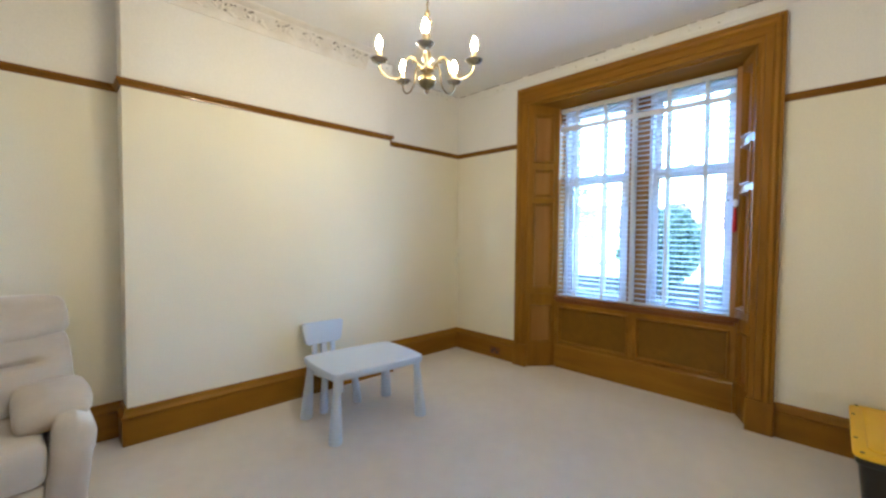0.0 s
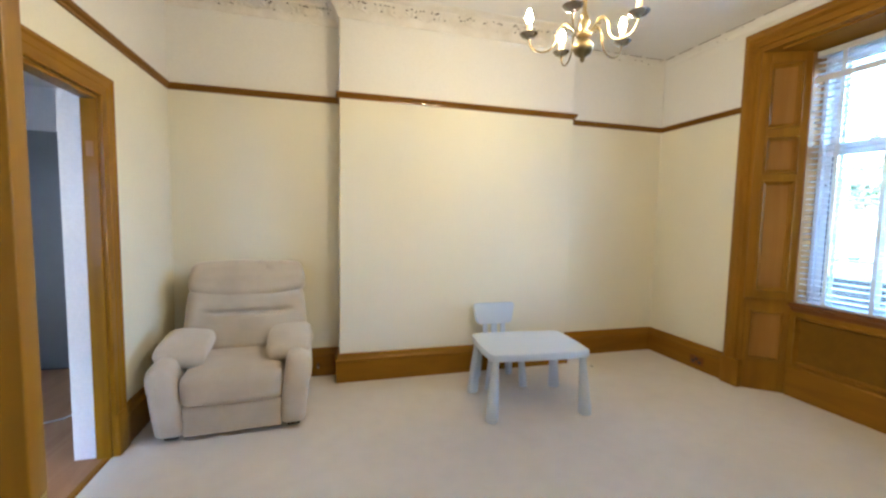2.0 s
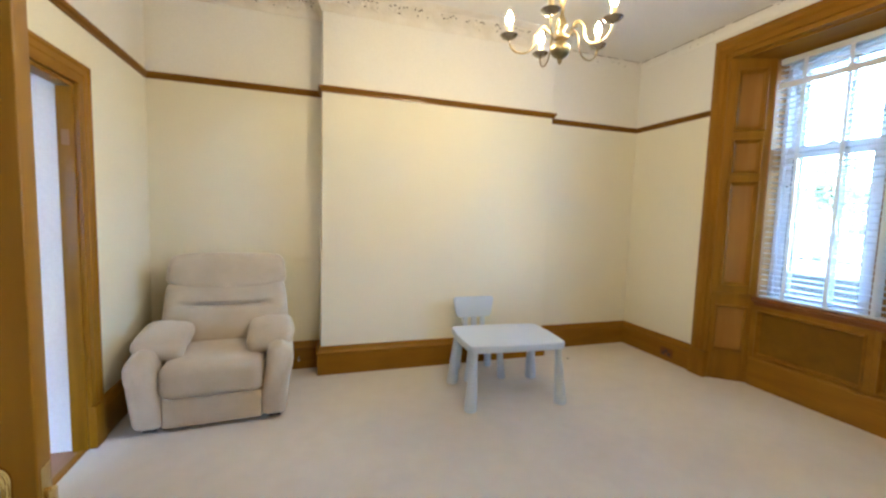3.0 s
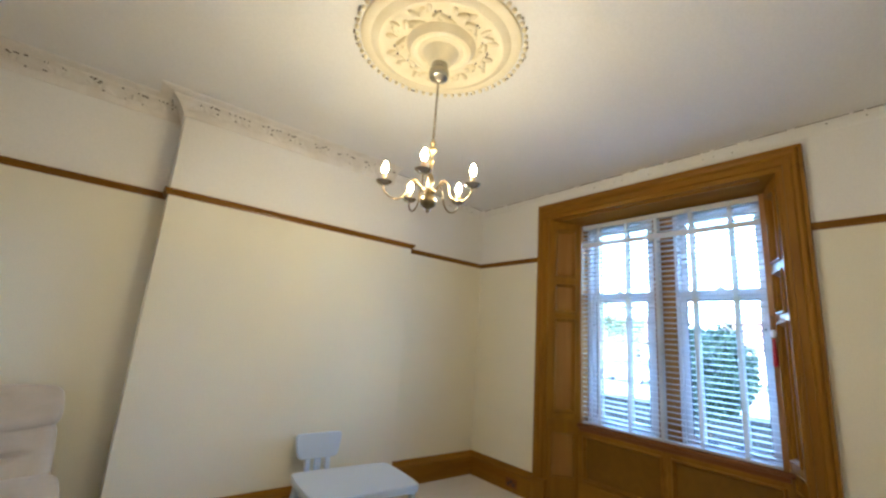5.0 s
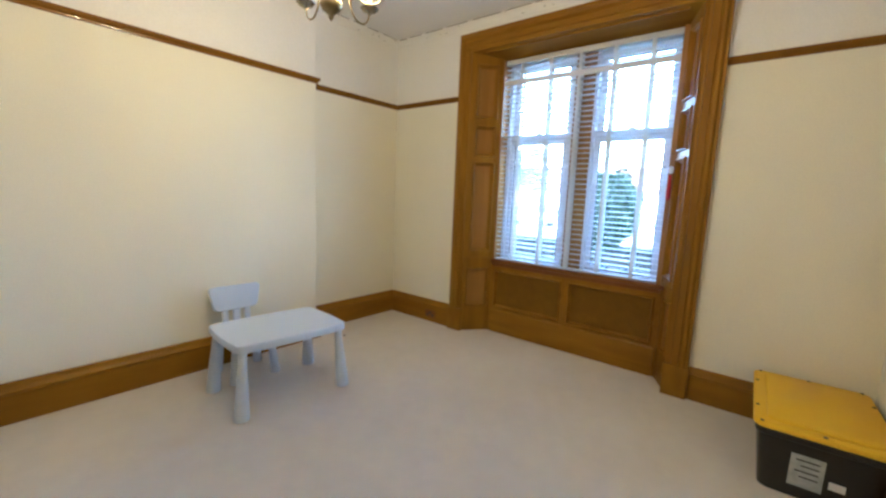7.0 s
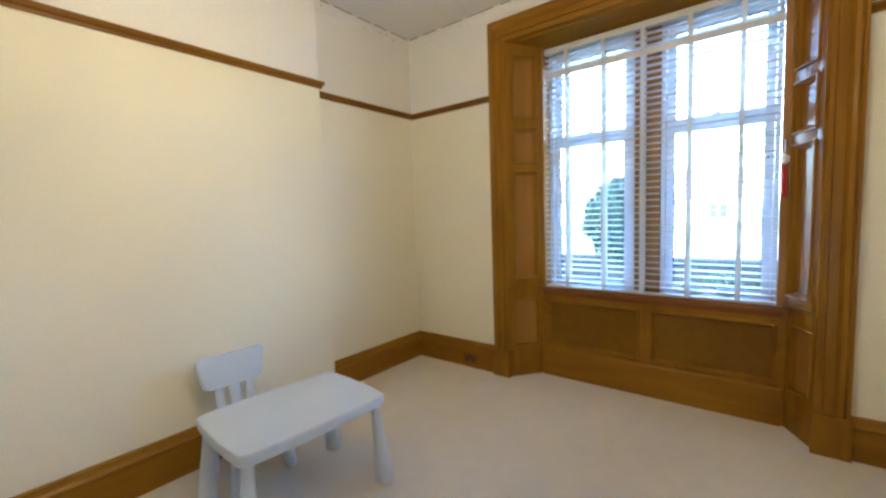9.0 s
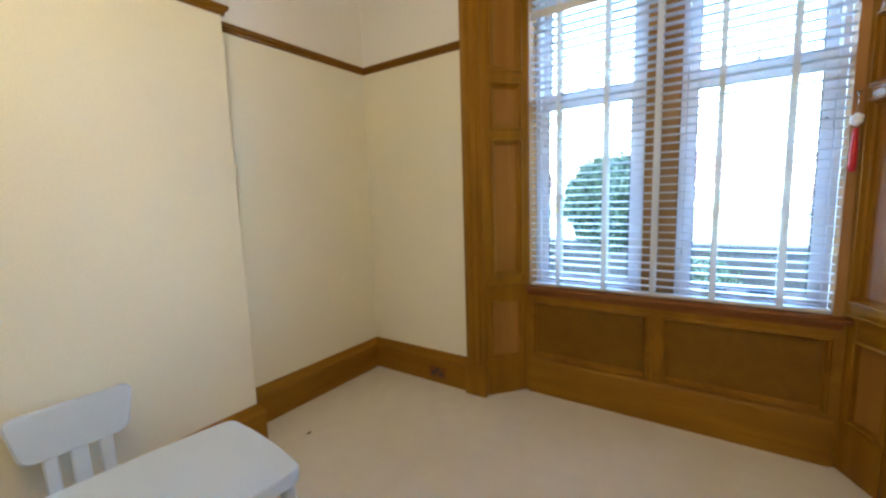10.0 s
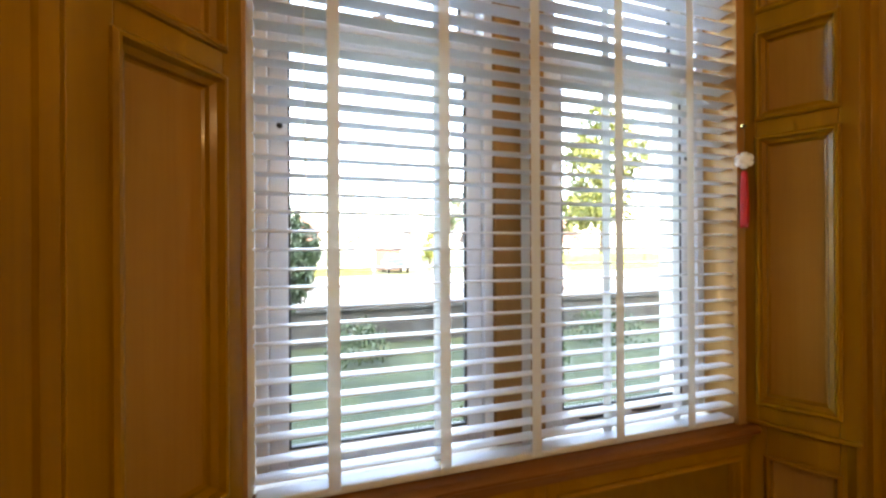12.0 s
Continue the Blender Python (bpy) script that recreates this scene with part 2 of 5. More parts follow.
STONE = surface("buff sandstone", (0.42, 0.34, 0.24), (0.52, 0.43, 0.31), 0.85, big=2.0, fine=40, relief=0.5, depth=0.006)
HARL = surface("pale harled house wall", (0.62, 0.58, 0.52), (0.72, 0.69, 0.63), 0.9, big=0.6, fine=14, relief=0.6, depth=0.01)
# the bulbs' yellow glow on the rose is put into this plaster's colour
ROSE = surface("cream plaster tinted with bulb glow", (0.78, 0.70, 0.48), (0.84, 0.77, 0.57), 0.7, big=9, fine=120, relief=0.3, depth=0.003)
SLATE = surface("roof tiles", (0.07, 0.032, 0.022), (0.10, 0.05, 0.034), 0.8, big=2.0, fine=12, relief=0.6, depth=0.02)
ASPHALT = surface("sun-bleached road", (0.16, 0.16, 0.16), (0.21, 0.205, 0.20), 0.85, big=0.5, fine=60, relief=0.4, depth=0.004)
PAVING = surface("pale paving", (0.36, 0.35, 0.33), (0.45, 0.44, 0.42), 0.85, big=0.9, fine=30, relief=0.4, depth=0.004)
GRASS = surface("lawn", (0.018, 0.030, 0.008), (0.05, 0.065, 0.018), 0.9, big=1.2, fine=50, relief=0.8, depth=0.02)
LEAF = surface("dark hedge leaves", (0.04, 0.068, 0.03), (0.08, 0.118, 0.052), 0.5, big=7, fine=50, relief=0.0)
LEAF_LIGHT = surface("fresh yellow-green leaves", (0.048, 0.066, 0.004), (0.085, 0.096, 0.006), 0.6, big=3, fine=40, relief=0.0)
WALL_STONE = surface("dark weathered garden wall stone", (0.035, 0.035, 0.034), (0.07, 0.068, 0.062), 0.9, big=3.0, fine=25, relief=0.6, depth=0.01)
BARK = surface("bark", (0.07, 0.05, 0.035), (0.13, 0.10, 0.07), 0.9, big=5, fine=30, relief=0.7, depth=0.01)
CAR_DARK = surface("dark blue car paint", (0.015, 0.02, 0.04), (0.02, 0.028, 0.05), 0.35, relief=0.0, coat=0.1)
CAR_SILVER = surface("silver car paint", (0.22, 0.225, 0.24), (0.28, 0.285, 0.30), 0.3, 0.3, relief=0.0, coat=0.6)
CAR_GLASS = surface("tinted car glass", (0.02, 0.025, 0.03), (0.03, 0.035, 0.04), 0.08, relief=0.0)
TYRE = surface("tyre rubber", (0.02, 0.02, 0.02), (0.03, 0.03, 0.03), 0.8, relief=0.0)


def carpet_material():
    m, t, p = mat("beige loop carpet", 0.95)
    co = coords(t)
    n1 = node(t, "ShaderNodeTexNoise", Scale=1.1, Detail=5.0)
    n2 = node(t, "ShaderNodeTexNoise", Scale=420.0, Detail=2.0)
    n3 = node(t, "ShaderNodeTexNoise", Scale=9.0, Detail=6.0)
    for n in (n1, n2, n3):
        t.links.new(co, n.inputs["Vector"])
    base = ramp(t, n1.outputs[0], (0.3, (0.73, 0.675, 0.585)), (0.7, (0.81, 0.76, 0.675)))
    tuft = ramp(t, n2.outputs[0], (0.3, (0.86, 0.85, 0.84)), (0.7, (1, 1, 1)))
    tread = ramp(t, n3.outputs[0], (0.3, (0.95, 0.945, 0.94)), (0.65, (1, 1, 1)))
    t.links.new(mixed(t, 1.0, mixed(t, 1.0, base, tuft, "MULTIPLY"), tread, "MULTIPLY"), p.inputs["Base Color"])
    p.inputs["Sheen Weight"].default_value = 0.25
    bump(t, p, n2.outputs[0], 0.6, 0.004)
    return m


def fabric_material():
    m, t, p = mat("beige chenille", 0.9)
    co = coords(t)
    n1 = node(t, "ShaderNodeTexNoise", Scale=5.0, Detail=5.0)
    n2 = node(t, "ShaderNodeTexNoise", Scale=500.0, Detail=2.0)
    for n in (n1, n2):
        t.links.new(co, n.inputs["Vector"])
    base = ramp(t, n1.outputs[0], (0.3, (0.51, 0.435, 0.325)), (0.7, (0.61, 0.53, 0.405)))
    weave = ramp(t, n2.outputs[0], (0.3, (0.8, 0.8, 0.8)), (0.7, (1, 1, 1)))
    t.links.new(mixed(t, 1.0, base, weave, "MULTIPLY"), p.inputs["Base Color"])
    p.inputs["Sheen Weight"].default_value = 0.5
    p.inputs["Sheen Roughness"].default_value = 0.5
    bump(t, p, n2.outputs[0], 0.4, 0.002)
    return m


def tape_material():
    """Thin white cloth that lets some daylight through."""
    m, t, p = mat("translucent white ladder tape", 0.85)
    p.inputs["Base Color"].default_value = (0.76, 0.76, 0.74, 1)
    n = node(t, "ShaderNodeTexNoise", Scale=700.0, Detail=2.0)
    t.links.new(coords(t), n.inputs["Vector"])
    bump(t, p, n.outputs[0], 0.3, 0.0005)
    tl = t.nodes.new("ShaderNodeBsdfTranslucent")
    tl.inputs[0].default_value = (0.76, 0.76, 0.74, 1)
    mx = t.nodes.new("ShaderNodeMixShader")
    mx.inputs[0].default_value = 0.45
    t.links.new(p.outputs[0], mx.inputs[1])
    t.links.new(tl.outputs[0], mx.inputs[2])
    t.links.new(mx.outputs[0], t.nodes["Material Output"].inputs[0])
    return m


TAPE = tape_material()
CARPET = carpet_material()
FABRIC = fabric_material()

# ---- the room ----
X0, X1, Y0, Y1, TOP, RAIL = -0.06, 4.62, 0.24, 4.385, 3.14, 2.405
BX0, BX1, BY = 1.235, 3.405, 4.185


def wall(name, lower, upper, label, lower_mat=CREAM):
    """A wall painted cream up to the picture rail and off-white above it."""
    ob = thing(name, lower, lower_mat, label, "wall", "structure", smooth=0)
    if upper:
        part("upper_wall", upper, WHITE, ob, "off-white painted plaster above the picture rail", smooth=0)
    return ob


floor = thing("floor", Shape().box(X0 - 0.03, 5.0, Y0 - 0.2, Y1 + 0.2, -0.12, 0.0), CARPET, "beige short-pile fitted carpet with faint marks", "floor", "structure", smooth=0)
thing("ceiling", Shape().box(X0 - 0.3, 5.2, Y0 - 0.2, Y1 + 0.2, TOP, TOP + 0.15), CEIL, "white painted plaster ceiling", "ceiling", "structure", smooth=0)
wall("wall_north", Shape().box(X0, X1 + 0.4, Y1, Y1 + 0.2, 0, RAIL), Shape().box(X0, X1 + 0.4, Y1, Y1 + 0.2, RAIL, TOP), "cream plaster tinted with bulb glow wall with alcoves beside the chimney breast")
wall("chimney_breast", Shape().box(BX0, BX1, BY, Y1 - 0.002, 0, RAIL, 0.006), Shape().box(BX0, BX1, BY, Y1 - 0.002, RAIL, TOP, 0.006), "cream painted chimney breast without a fireplace")
wall("wall_south", Shape().box(X0, X1 + 0.4, Y0 - 0.2, Y0, 0, RAIL), Shape().box(X0, X1 + 0.4, Y0 - 0.2, Y0, RAIL, TOP), "plain cream plaster tinted with bulb glow wall")

# window wall: two piers, a head, and the thin wall under the sill
WL, WR, WT = 3.335, 1.345, 2.86
low, up = Shape(), Shape()
low.box(X1, 4.95, WL, Y1, 0, RAIL).box(X1, 4.95, Y0, WR, 0, RAIL)
up.box(X1, 4.95, WL, Y1, RAIL, TOP).box(X1, 4.95, Y0, WR, RAIL, TOP).box(X1, 4.95, WR, WL, WT, TOP)
wall("wall_east", low, up, "cream painted window wall")
# carried up to 9 m and past the room, unseen, to shade the garden
outer = Shape()
outer.box(4.95, 5.20, 3.10, Y1 + 9, -0.6, 9.0).box(4.95, 5.20, Y0 - 12, 1.50, -0.6, 9.0)
outer.box(4.95, 5.20, 1.50, 3.10, 2.80, 9.0).box(4.90, 5.20, 1.50, 3.10, -0.6, 0.74)
thing("wall_outer", outer, HARL, "pale painted outer wall round the window, built up unseen to shade the garden", "wall", "structure", smooth=0)

# west wall: entrance with its open door, and a second doorway
A0, A1, B0, B1, DH = 0.37, 1.21, 2.50, 3.37, 2.05
low, up = Shape(), Shape()
for a, b in ((Y0 - 0.2, A0), (A1, B0), (B1, Y1 + 0.2)):
    low.box(X0 - 0.075, X0, a, b, 0, RAIL)
for a, b in ((A0, A1), (B0, B1)):
    low.box(X0 - 0.075, X0, a, b, DH, RAIL)
up.box(X0 - 0.075, X0, Y0 - 0.2, Y1 + 0.2, RAIL, TOP)
wall("wall_west", low, up, "cream painted wall with two doorways")
for a, b, c in ((Y0 - 0.2, A0, 0), (A0, A1, DH + 0.02), (A1, B0, 0), (B0, B1, DH + 0.02), (B1, Y1 + 0.2, 0)):
    thing("wall_hall_side", Shape().box(X0 - 0.19, X0 - 0.077, a, b, c, TOP), HALL_WHITE, "white painted deep door reveal", "wall", "structure", smooth=0)

# hall beyond the doorways
HX = -2.4
thing("floor_hall", Shape().box(HX, X0 - 0.03, Y0 - 0.2, 6.2, -0.12, -0.004), HALL_FLOOR, "worn varnished floorboards", "floor", "structure", smooth=0)
thing("ceiling_hall", Shape().box(HX, X0 - 0.19, Y0 - 0.2, 6.2, 2.75, 2.85), CEIL, "white hall ceiling", "ceiling", "structure", smooth=0)
# the gap in the south end is an added, unseen opening for daylight
hall = Shape().box(HX - 0.15, HX, Y0 - 0.35, 6.35, 0, 2.75).box(HX, X0 - 0.19, 6.2, 6.35, 0, 2.75).box(HX, -2.0, Y0 - 0.35, Y0 - 0.2, 0, 2.75).box(-0.55, X0 - 0.19, Y0 - 0.35, Y0 - 0.2, 0, 2.75).box(-2.0, -0.55, Y0 - 0.35, Y0 - 0.2, 0, 0.8).box(-2.0, -0.55, Y0 - 0.35, Y0 - 0.2, 2.4, 2.75)
hall.box(X0 - 0.42, X0 - 0.2, Y1 + 0.2, 6.2, 0, 2.75)
thing("wall_hall", hall, HALL_WHITE, "white painted hall walls", "wall", "structure", smooth=0)
strip = Shape().run([(0, 0), (0.045, 0), (0.036, 0.008), (0.009, 0.008)], (X0 - 0.05, B0 + 0.022, 0.0), (X0 - 0.05, B1 - 0.022, 0.0), (1, 0, 0))
thing("threshold_strip", strip, WOOD_Y, "wooden threshold strip between carpet and boards", "threshold", "structure")

# unseen walls added to stop direct sun from entering the hall opening
sun_block = Shape().box(-7.2, -7.0, -6, 14, -0.6, 7.0).box(-7.0, 4.94, -6, -5.8, -0.6, 5.0)
thing("wall_sun_block", sun_block, HARL, "added plain wall, unseen, that keeps sun out of the hall", "wall", "structure", smooth=0)

# ---- skirting, picture rail ----
SK = [(0, 0), (0.030, 0), (0.030, 0.178), (0.036, 0.184), (0.036, 0.196), (0.026, 0.205), (0.018, 0.222), (0.016, 0.240), (0.010, 0.247), (0, 0.247)]
PR = [(0, -0.024), (0.012, -0.024), (0.014, -0.010), (0.026, 0.000), (0.030, 0.012), (0.026, 0.024), (0.012, 0.026), (0, 0.026)]


def moulding(name, profile, z, runs, mats, label, category):
    """Runs of one moulding round the room: (start, end, outward, miter at start, miter at end)."""
    for p0, p1, out, m0, m1 in runs:
        s = Shape().run(profile, (*p0, z), (*p1, z), (*out, 0), miter0=m0, miter1=m1)
        thing(name, s, mats[0] if abs(p1[0] - p0[0]) > abs(p1[1] - p0[1]) else mats[1], label, category, "structure", smooth=25)


N, S, E, W = (0, 1), (0, -1), (1, 0), (-1, 0)
north = [((X0, Y1), (BX0, Y1), S, -1, -1), ((BX0, Y1), (BX0, BY), W, -1, 1), ((BX0, BY), (BX1, BY), S, 1, 1), ((BX1, BY), (BX1, Y1), E, 1, -1), ((BX1, Y1), (X1, Y1), S, -1, -1)]
moulding("baseboard", SK, 0.0, north + [((X1, Y1), (X1, 3.466), W, -1, 0), ((X1, 1.197), (X1, Y0), W, 0, -1), ((X1, Y0), (X0, Y0), N, -1, -1), ((X0, 1.328), (X0, 2.382), E, 0, 0), ((X0, 3.49), (X0, Y1), E, 0, -1)],
         (WOOD_X, WOOD_Y), "tall varnished pine skirting board with moulded top", "skirting")
moulding("picture_rail", PR, RAIL, north + [((X1, Y1), (X1, 3.458), W, -1, 0), ((X1, 1.205), (X1, Y0), W, 0, -1), ((X1, Y0), (X0, Y0), N, -1, -1), ((X0, Y0), (X0, Y1), E, -1, -1)],
         (RAIL_X, RAIL_Y), "brown wooden picture rail", "picture rail")

# ---- cornice ----
CO = [(0, -0.13), (0.012, -0.13), (0.016, -0.115), (0.04, -0.075), (0.075, -0.035), (0.10, -0.022), (0.105, -0.012), (0.17, -0.009), (0.185, -0.004), (0.185, 0.01), (0, 0.01)]
CP = [(0, -0.10), (0.02, -0.10), (0.022, -0.085), (0.05, -0.07), (0.055, -0.05), (0.085, -0.03), (0.10, -0.025), (0.10, -0.012), (0.15, -0.008), (0.155, 0.01), (0, 0.01)]
# dark tone for painted shade in relief gaps, and for cracks and crumbs
SHADE_AND_DIRT = surface("plaster gap shade and grime", (0.13, 0.11, 0.09), (0.24, 0.21, 0.17), 0.9, relief=0.0)


def leaf_cluster(s, m, rng):
    """One acanthus spray of the cornice: lobes round a boss, in low relief."""
    for k in range(5):
        a = radians(14 + 38 * k + rng.uniform(-6, 6))
        r = 0.044 if k % 2 else 0.036
        c = pose(r * math.cos(a) * 1.2, r * math.sin(a) * 0.8 - 0.012, 0.004, 0, 0, math.degrees(a))
        s.lathe([(0.001, -0.008), (0.011, -0.004), (0.013, 0.002), (0.008, 0.008), (0.001, 0.010)], 8, m @ c @ Matrix.Diagonal((2.0, 0.8, 1, 1)))
    for sx in (-1, 1):
        c = pose(sx * 0.058, -0.022, 0.002, 0, 0, -28 * sx)
        s.lathe([(0.001, -0.008), (0.012, -0.004), (0.014, 0.002), (0.009, 0.007), (0.001, 0.009)], 8, m @ c @ Matrix.Diagonal((2.2, 0.7, 1, 1)))
    s.lathe([(0.001, -0.008), (0.014, 0.0), (0.013, 0.010), (0.001, 0.016)], 8, m)


def cornice(name, p0, p1, out, m0, m1, ornate, seed):
    p0, p1 = Vector((*p0, TOP)), Vector((*p1, TOP))
    ob = thing(name, Shape().run(CO if ornate else CP, p0, p1, (*out, 0), miter0=m0, miter1=m1), PLASTER, "white plaster cornice with leaf sprays" if ornate else "plain moulded white plaster cornice", "cornice", "structure", smooth=30)
    if not ornate:
        return
    rng = random.Random(seed)
    along = (p1 - p0).normalized()
    length = (p1 - p0).length
    n = max(1, round((length - 0.04) / 0.215))
    leaves, gaps = Shape(), Shape()
    o = Vector((*out, 0))
    nrm = (o * 0.68 + Vector((0, 0, -0.73))).normalized()
    upw = nrm.cross(along).normalized()
    for k in range(n):
        c = p0 + along * (length * (k + 0.5) / n) + o * 0.062 + Vector((0, 0, -0.066))
        m = Matrix.Translation(c) @ Matrix((along, upw, nrm)).transposed().to_4x4()
        leaf_cluster(leaves, m @ Matrix.Diagonal((1.30 + rng.uniform(-0.1, 0.1), 0.85, 0.95, 1)), rng)
        # dark flecks paint in the shade of the gaps, with some grime
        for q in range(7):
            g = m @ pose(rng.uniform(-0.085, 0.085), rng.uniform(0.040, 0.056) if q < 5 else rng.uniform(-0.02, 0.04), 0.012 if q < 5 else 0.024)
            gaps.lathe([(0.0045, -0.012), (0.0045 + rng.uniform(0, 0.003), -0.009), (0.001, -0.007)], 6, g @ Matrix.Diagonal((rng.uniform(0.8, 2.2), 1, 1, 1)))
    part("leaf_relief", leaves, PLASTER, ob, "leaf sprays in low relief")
    part("shaded_gaps", gaps, SHADE_AND_DIRT, ob, "dark bits drawn as shaded gaps and grime in the relief")["kind"] = "stuff"


BXE = BX0 + 0.86 * (BX1 - BX0)
for i, (p0, p1, out, m0, m1) in enumerate(north[:2] + [((BX0, BY), (BXE, BY), S, 1, 0)]):
    cornice("cornice", p0, p1, out, m0, m1, True, 20 + i)
cornice("cornice", (X0, Y0), (X0, Y1), E, 0, -1, False, 9)


def cornice_remains(p0, p1, out, seed, m0=0, m1=0):
    """A worn strip of the old cornice, painted over, with a crack along the ceiling."""
    rng = random.Random(seed)
    a, b, o = Vector((*p0, TOP)), Vector((*p1, TOP)), Vector((*out, 0))
    along, length = (b - a).normalized(), (b - a).length
    worn = Shape().run([(0, -0.085), (0.004, -0.085), (0.010, -0.07), (0.012, -0.02), (0.006, 0.01), (0, 0.01)], a, b, o, miter0=m0, miter1=m1)
    basis = Matrix((along, Vector((0, 0, 1)), along.cross(Vector((0, 0, 1))))).transposed().to_4x4()
    for k in range(int(length / 0.215)):
        m = Matrix.Translation(a + along * (0.1 + k * 0.215) + o * 0.010 + Vector((0, 0, -0.045))) @ basis
        leaf_cluster(worn, m @ Matrix.Diagonal((0.75, 0.6, 0.28, 1)), rng)
    strip = thing("cornice_remains", worn, WHITE, "worn cornice strip painted over, with a crack along the ceiling", "cornice", "structure", smooth=30)
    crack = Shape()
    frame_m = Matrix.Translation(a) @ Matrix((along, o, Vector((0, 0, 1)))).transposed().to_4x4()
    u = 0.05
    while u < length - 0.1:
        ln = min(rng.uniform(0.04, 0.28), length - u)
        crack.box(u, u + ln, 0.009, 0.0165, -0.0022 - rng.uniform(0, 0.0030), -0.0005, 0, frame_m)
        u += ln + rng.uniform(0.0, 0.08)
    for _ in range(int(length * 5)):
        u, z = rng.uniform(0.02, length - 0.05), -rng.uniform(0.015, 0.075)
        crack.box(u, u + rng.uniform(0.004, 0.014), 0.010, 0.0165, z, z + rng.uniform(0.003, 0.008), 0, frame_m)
    part("crack", crack, SHADE_AND_DIRT, strip, "dark crack and flecks")["kind"] = "stuff"


cornice_remains((X1, Y0), (X1, Y1), W, 4)
cornice_remains((BXE, BY), (BX1, BY), S, 5, 0, 1)
cornice_remains((BX1, BY), (BX1, Y1), E, 6, 1, -1)
cornice_remains((BX1, Y1), (X1, Y1), S, 7, -1, -1)

# ---- ceiling rose ----
CX, CY = 2.260, 2.345
rose = holder("ceiling_rose", pose(CX, CY, TOP), "round white plaster ceiling rose with leaf relief and beaded rim", "ceiling rose", kind="structure")
part("dish", Shape().lathe([(0.46, 0.01), (0.455, -0.012), (0.43, -0.022), (0.40, -0.016), (0.375, -0.030), (0.355, -0.034), (0.335, -0.020), (0.31, -0.008), (0.20, -0.008), (0.190, -0.028), (0.172, -0.052), (0.152, -0.056), (0.130, -0.044), (0.105, -0.052), (0.080, -0.092), (0.062, -0.122), (0.001, -0.124)], 72), ROSE, rose)
bead_shape = Shape().lathe([(0.001, -0.024), (0.010, -0.018), (0.013, -0.006), (0.010, 0.004)], 8)
bead_mesh = bead_shape.mesh("bead", ROSE)
for k in range(60):
    a = 2 * math.pi * k / 60
    b = part("bead", None, None, rose, mesh=bead_mesh)
    b.location = (0.478 * math.cos(a), 0.478 * math.sin(a), 0)
rng = random.Random(11)
for k in range(8):
    a = 45 * k + 12
    s = Shape()
    for j in range(5):
        c = pose(0, 0, -0.010, 0, 0, a) @ pose(0.255 + 0.03 * math.cos(j * 1.9), 0.045 * (j - 2), 0, 0, 0, 60 * j + rng.uniform(-20, 20))
        s.lathe([(0.001, 0.006), (0.020, 0.003), (0.018, -0.012), (0.001, -0.024)], 8, c @ Matrix.Diagonal((1.8, 0.8, 1, 1)))
    s.tube([pose(0, 0, 0, 0, 0, a + q * 4) @ Vector((0.22 + 0.012 * math.sin(q * 1.3), 0, -0.013)) for q in range(-4, 5)], 0.006, 6)
    part("leaf_spray", s, ROSE, rose)
# flecks that draw the shade between beads and leaves
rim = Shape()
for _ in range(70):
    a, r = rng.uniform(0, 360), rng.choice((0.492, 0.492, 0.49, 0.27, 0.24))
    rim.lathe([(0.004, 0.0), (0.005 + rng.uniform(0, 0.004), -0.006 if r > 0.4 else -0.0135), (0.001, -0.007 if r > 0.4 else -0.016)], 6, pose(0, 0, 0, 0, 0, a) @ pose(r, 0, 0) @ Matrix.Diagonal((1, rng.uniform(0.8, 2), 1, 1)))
part("shaded_gaps", rim, SHADE_AND_DIRT, rose, "dark bits drawn as shade between the beads")["kind"] = "stuff"

# ---- window surround ----


def frame_pieces(parent, w, h, stile_l, stile_r, rails, t, material, panel_mat, m, panel_back=0.018, bead=0.016, rail_mat=None):
    """Panelled joinery in a local plane: x across, z up, y into the board. rails: (z0, z1) of each cross rail, from the bottom."""
    obs = []
    for a, b in ((0, stile_l), (w - stile_r, w)):
        obs.append(part("stile", Shape().box(a, b, 0, t, 0, h, 0.003), material, parent))
    for z0, z1 in rails:
        obs.append(part("rail", Shape().box(stile_l, w - stile_r, 0.0005, t, z0, z1, 0.002), rail_mat or material, parent))
    for (a, b), (c, d) in zip(rails, rails[1:]):
        obs.append(part("panel", Shape().box(stile_l, w - stile_r, panel_back, t - 0.001, b, c), panel_mat, parent, smooth=0))
        pr = [(-0.007, 0.0005), (-0.006, -0.008), (0.001, -0.014), (0.007, -0.013), (0.011, -0.003), (0.012, 0.004), (bead * 0.75, panel_back * 0.45), (bead * 0.82, panel_back * 0.85), (bead, panel_back), (0, panel_back)]
        x0, x1 = stile_l, w - stile_r
        s = Shape()
        for p0, p1, out in (((x0, 0, b), (x0, 0, c), (1, 0, 0)), ((x1, 0, c), (x1, 0, b), (-1, 0, 0)), ((x1, 0, b), (x0, 0, b), (0, 0, 1)), ((x0, 0, c), (x1, 0, c), (0, 0, -1))):
            s.run([(o, u) for o, u in pr], p0, p1, out, (0, 1, 0), -1, -1)
        obs.append(part("moulding", s, material, parent, smooth=20))
    for o in obs:
        o.matrix_basis = m
    return obs


def between(p, q, inward):
    """A frame at p whose x runs to q, z is up, and y points away from the room (inward gives the room side)."""
    d = (Vector(q) - Vector(p)).normalized()
    y = Vector((0, 0, 1)).cross(d)
    return Matrix.Translation(p) @ Matrix((d, y, (0, 0, 1))).transposed().to_4x4()


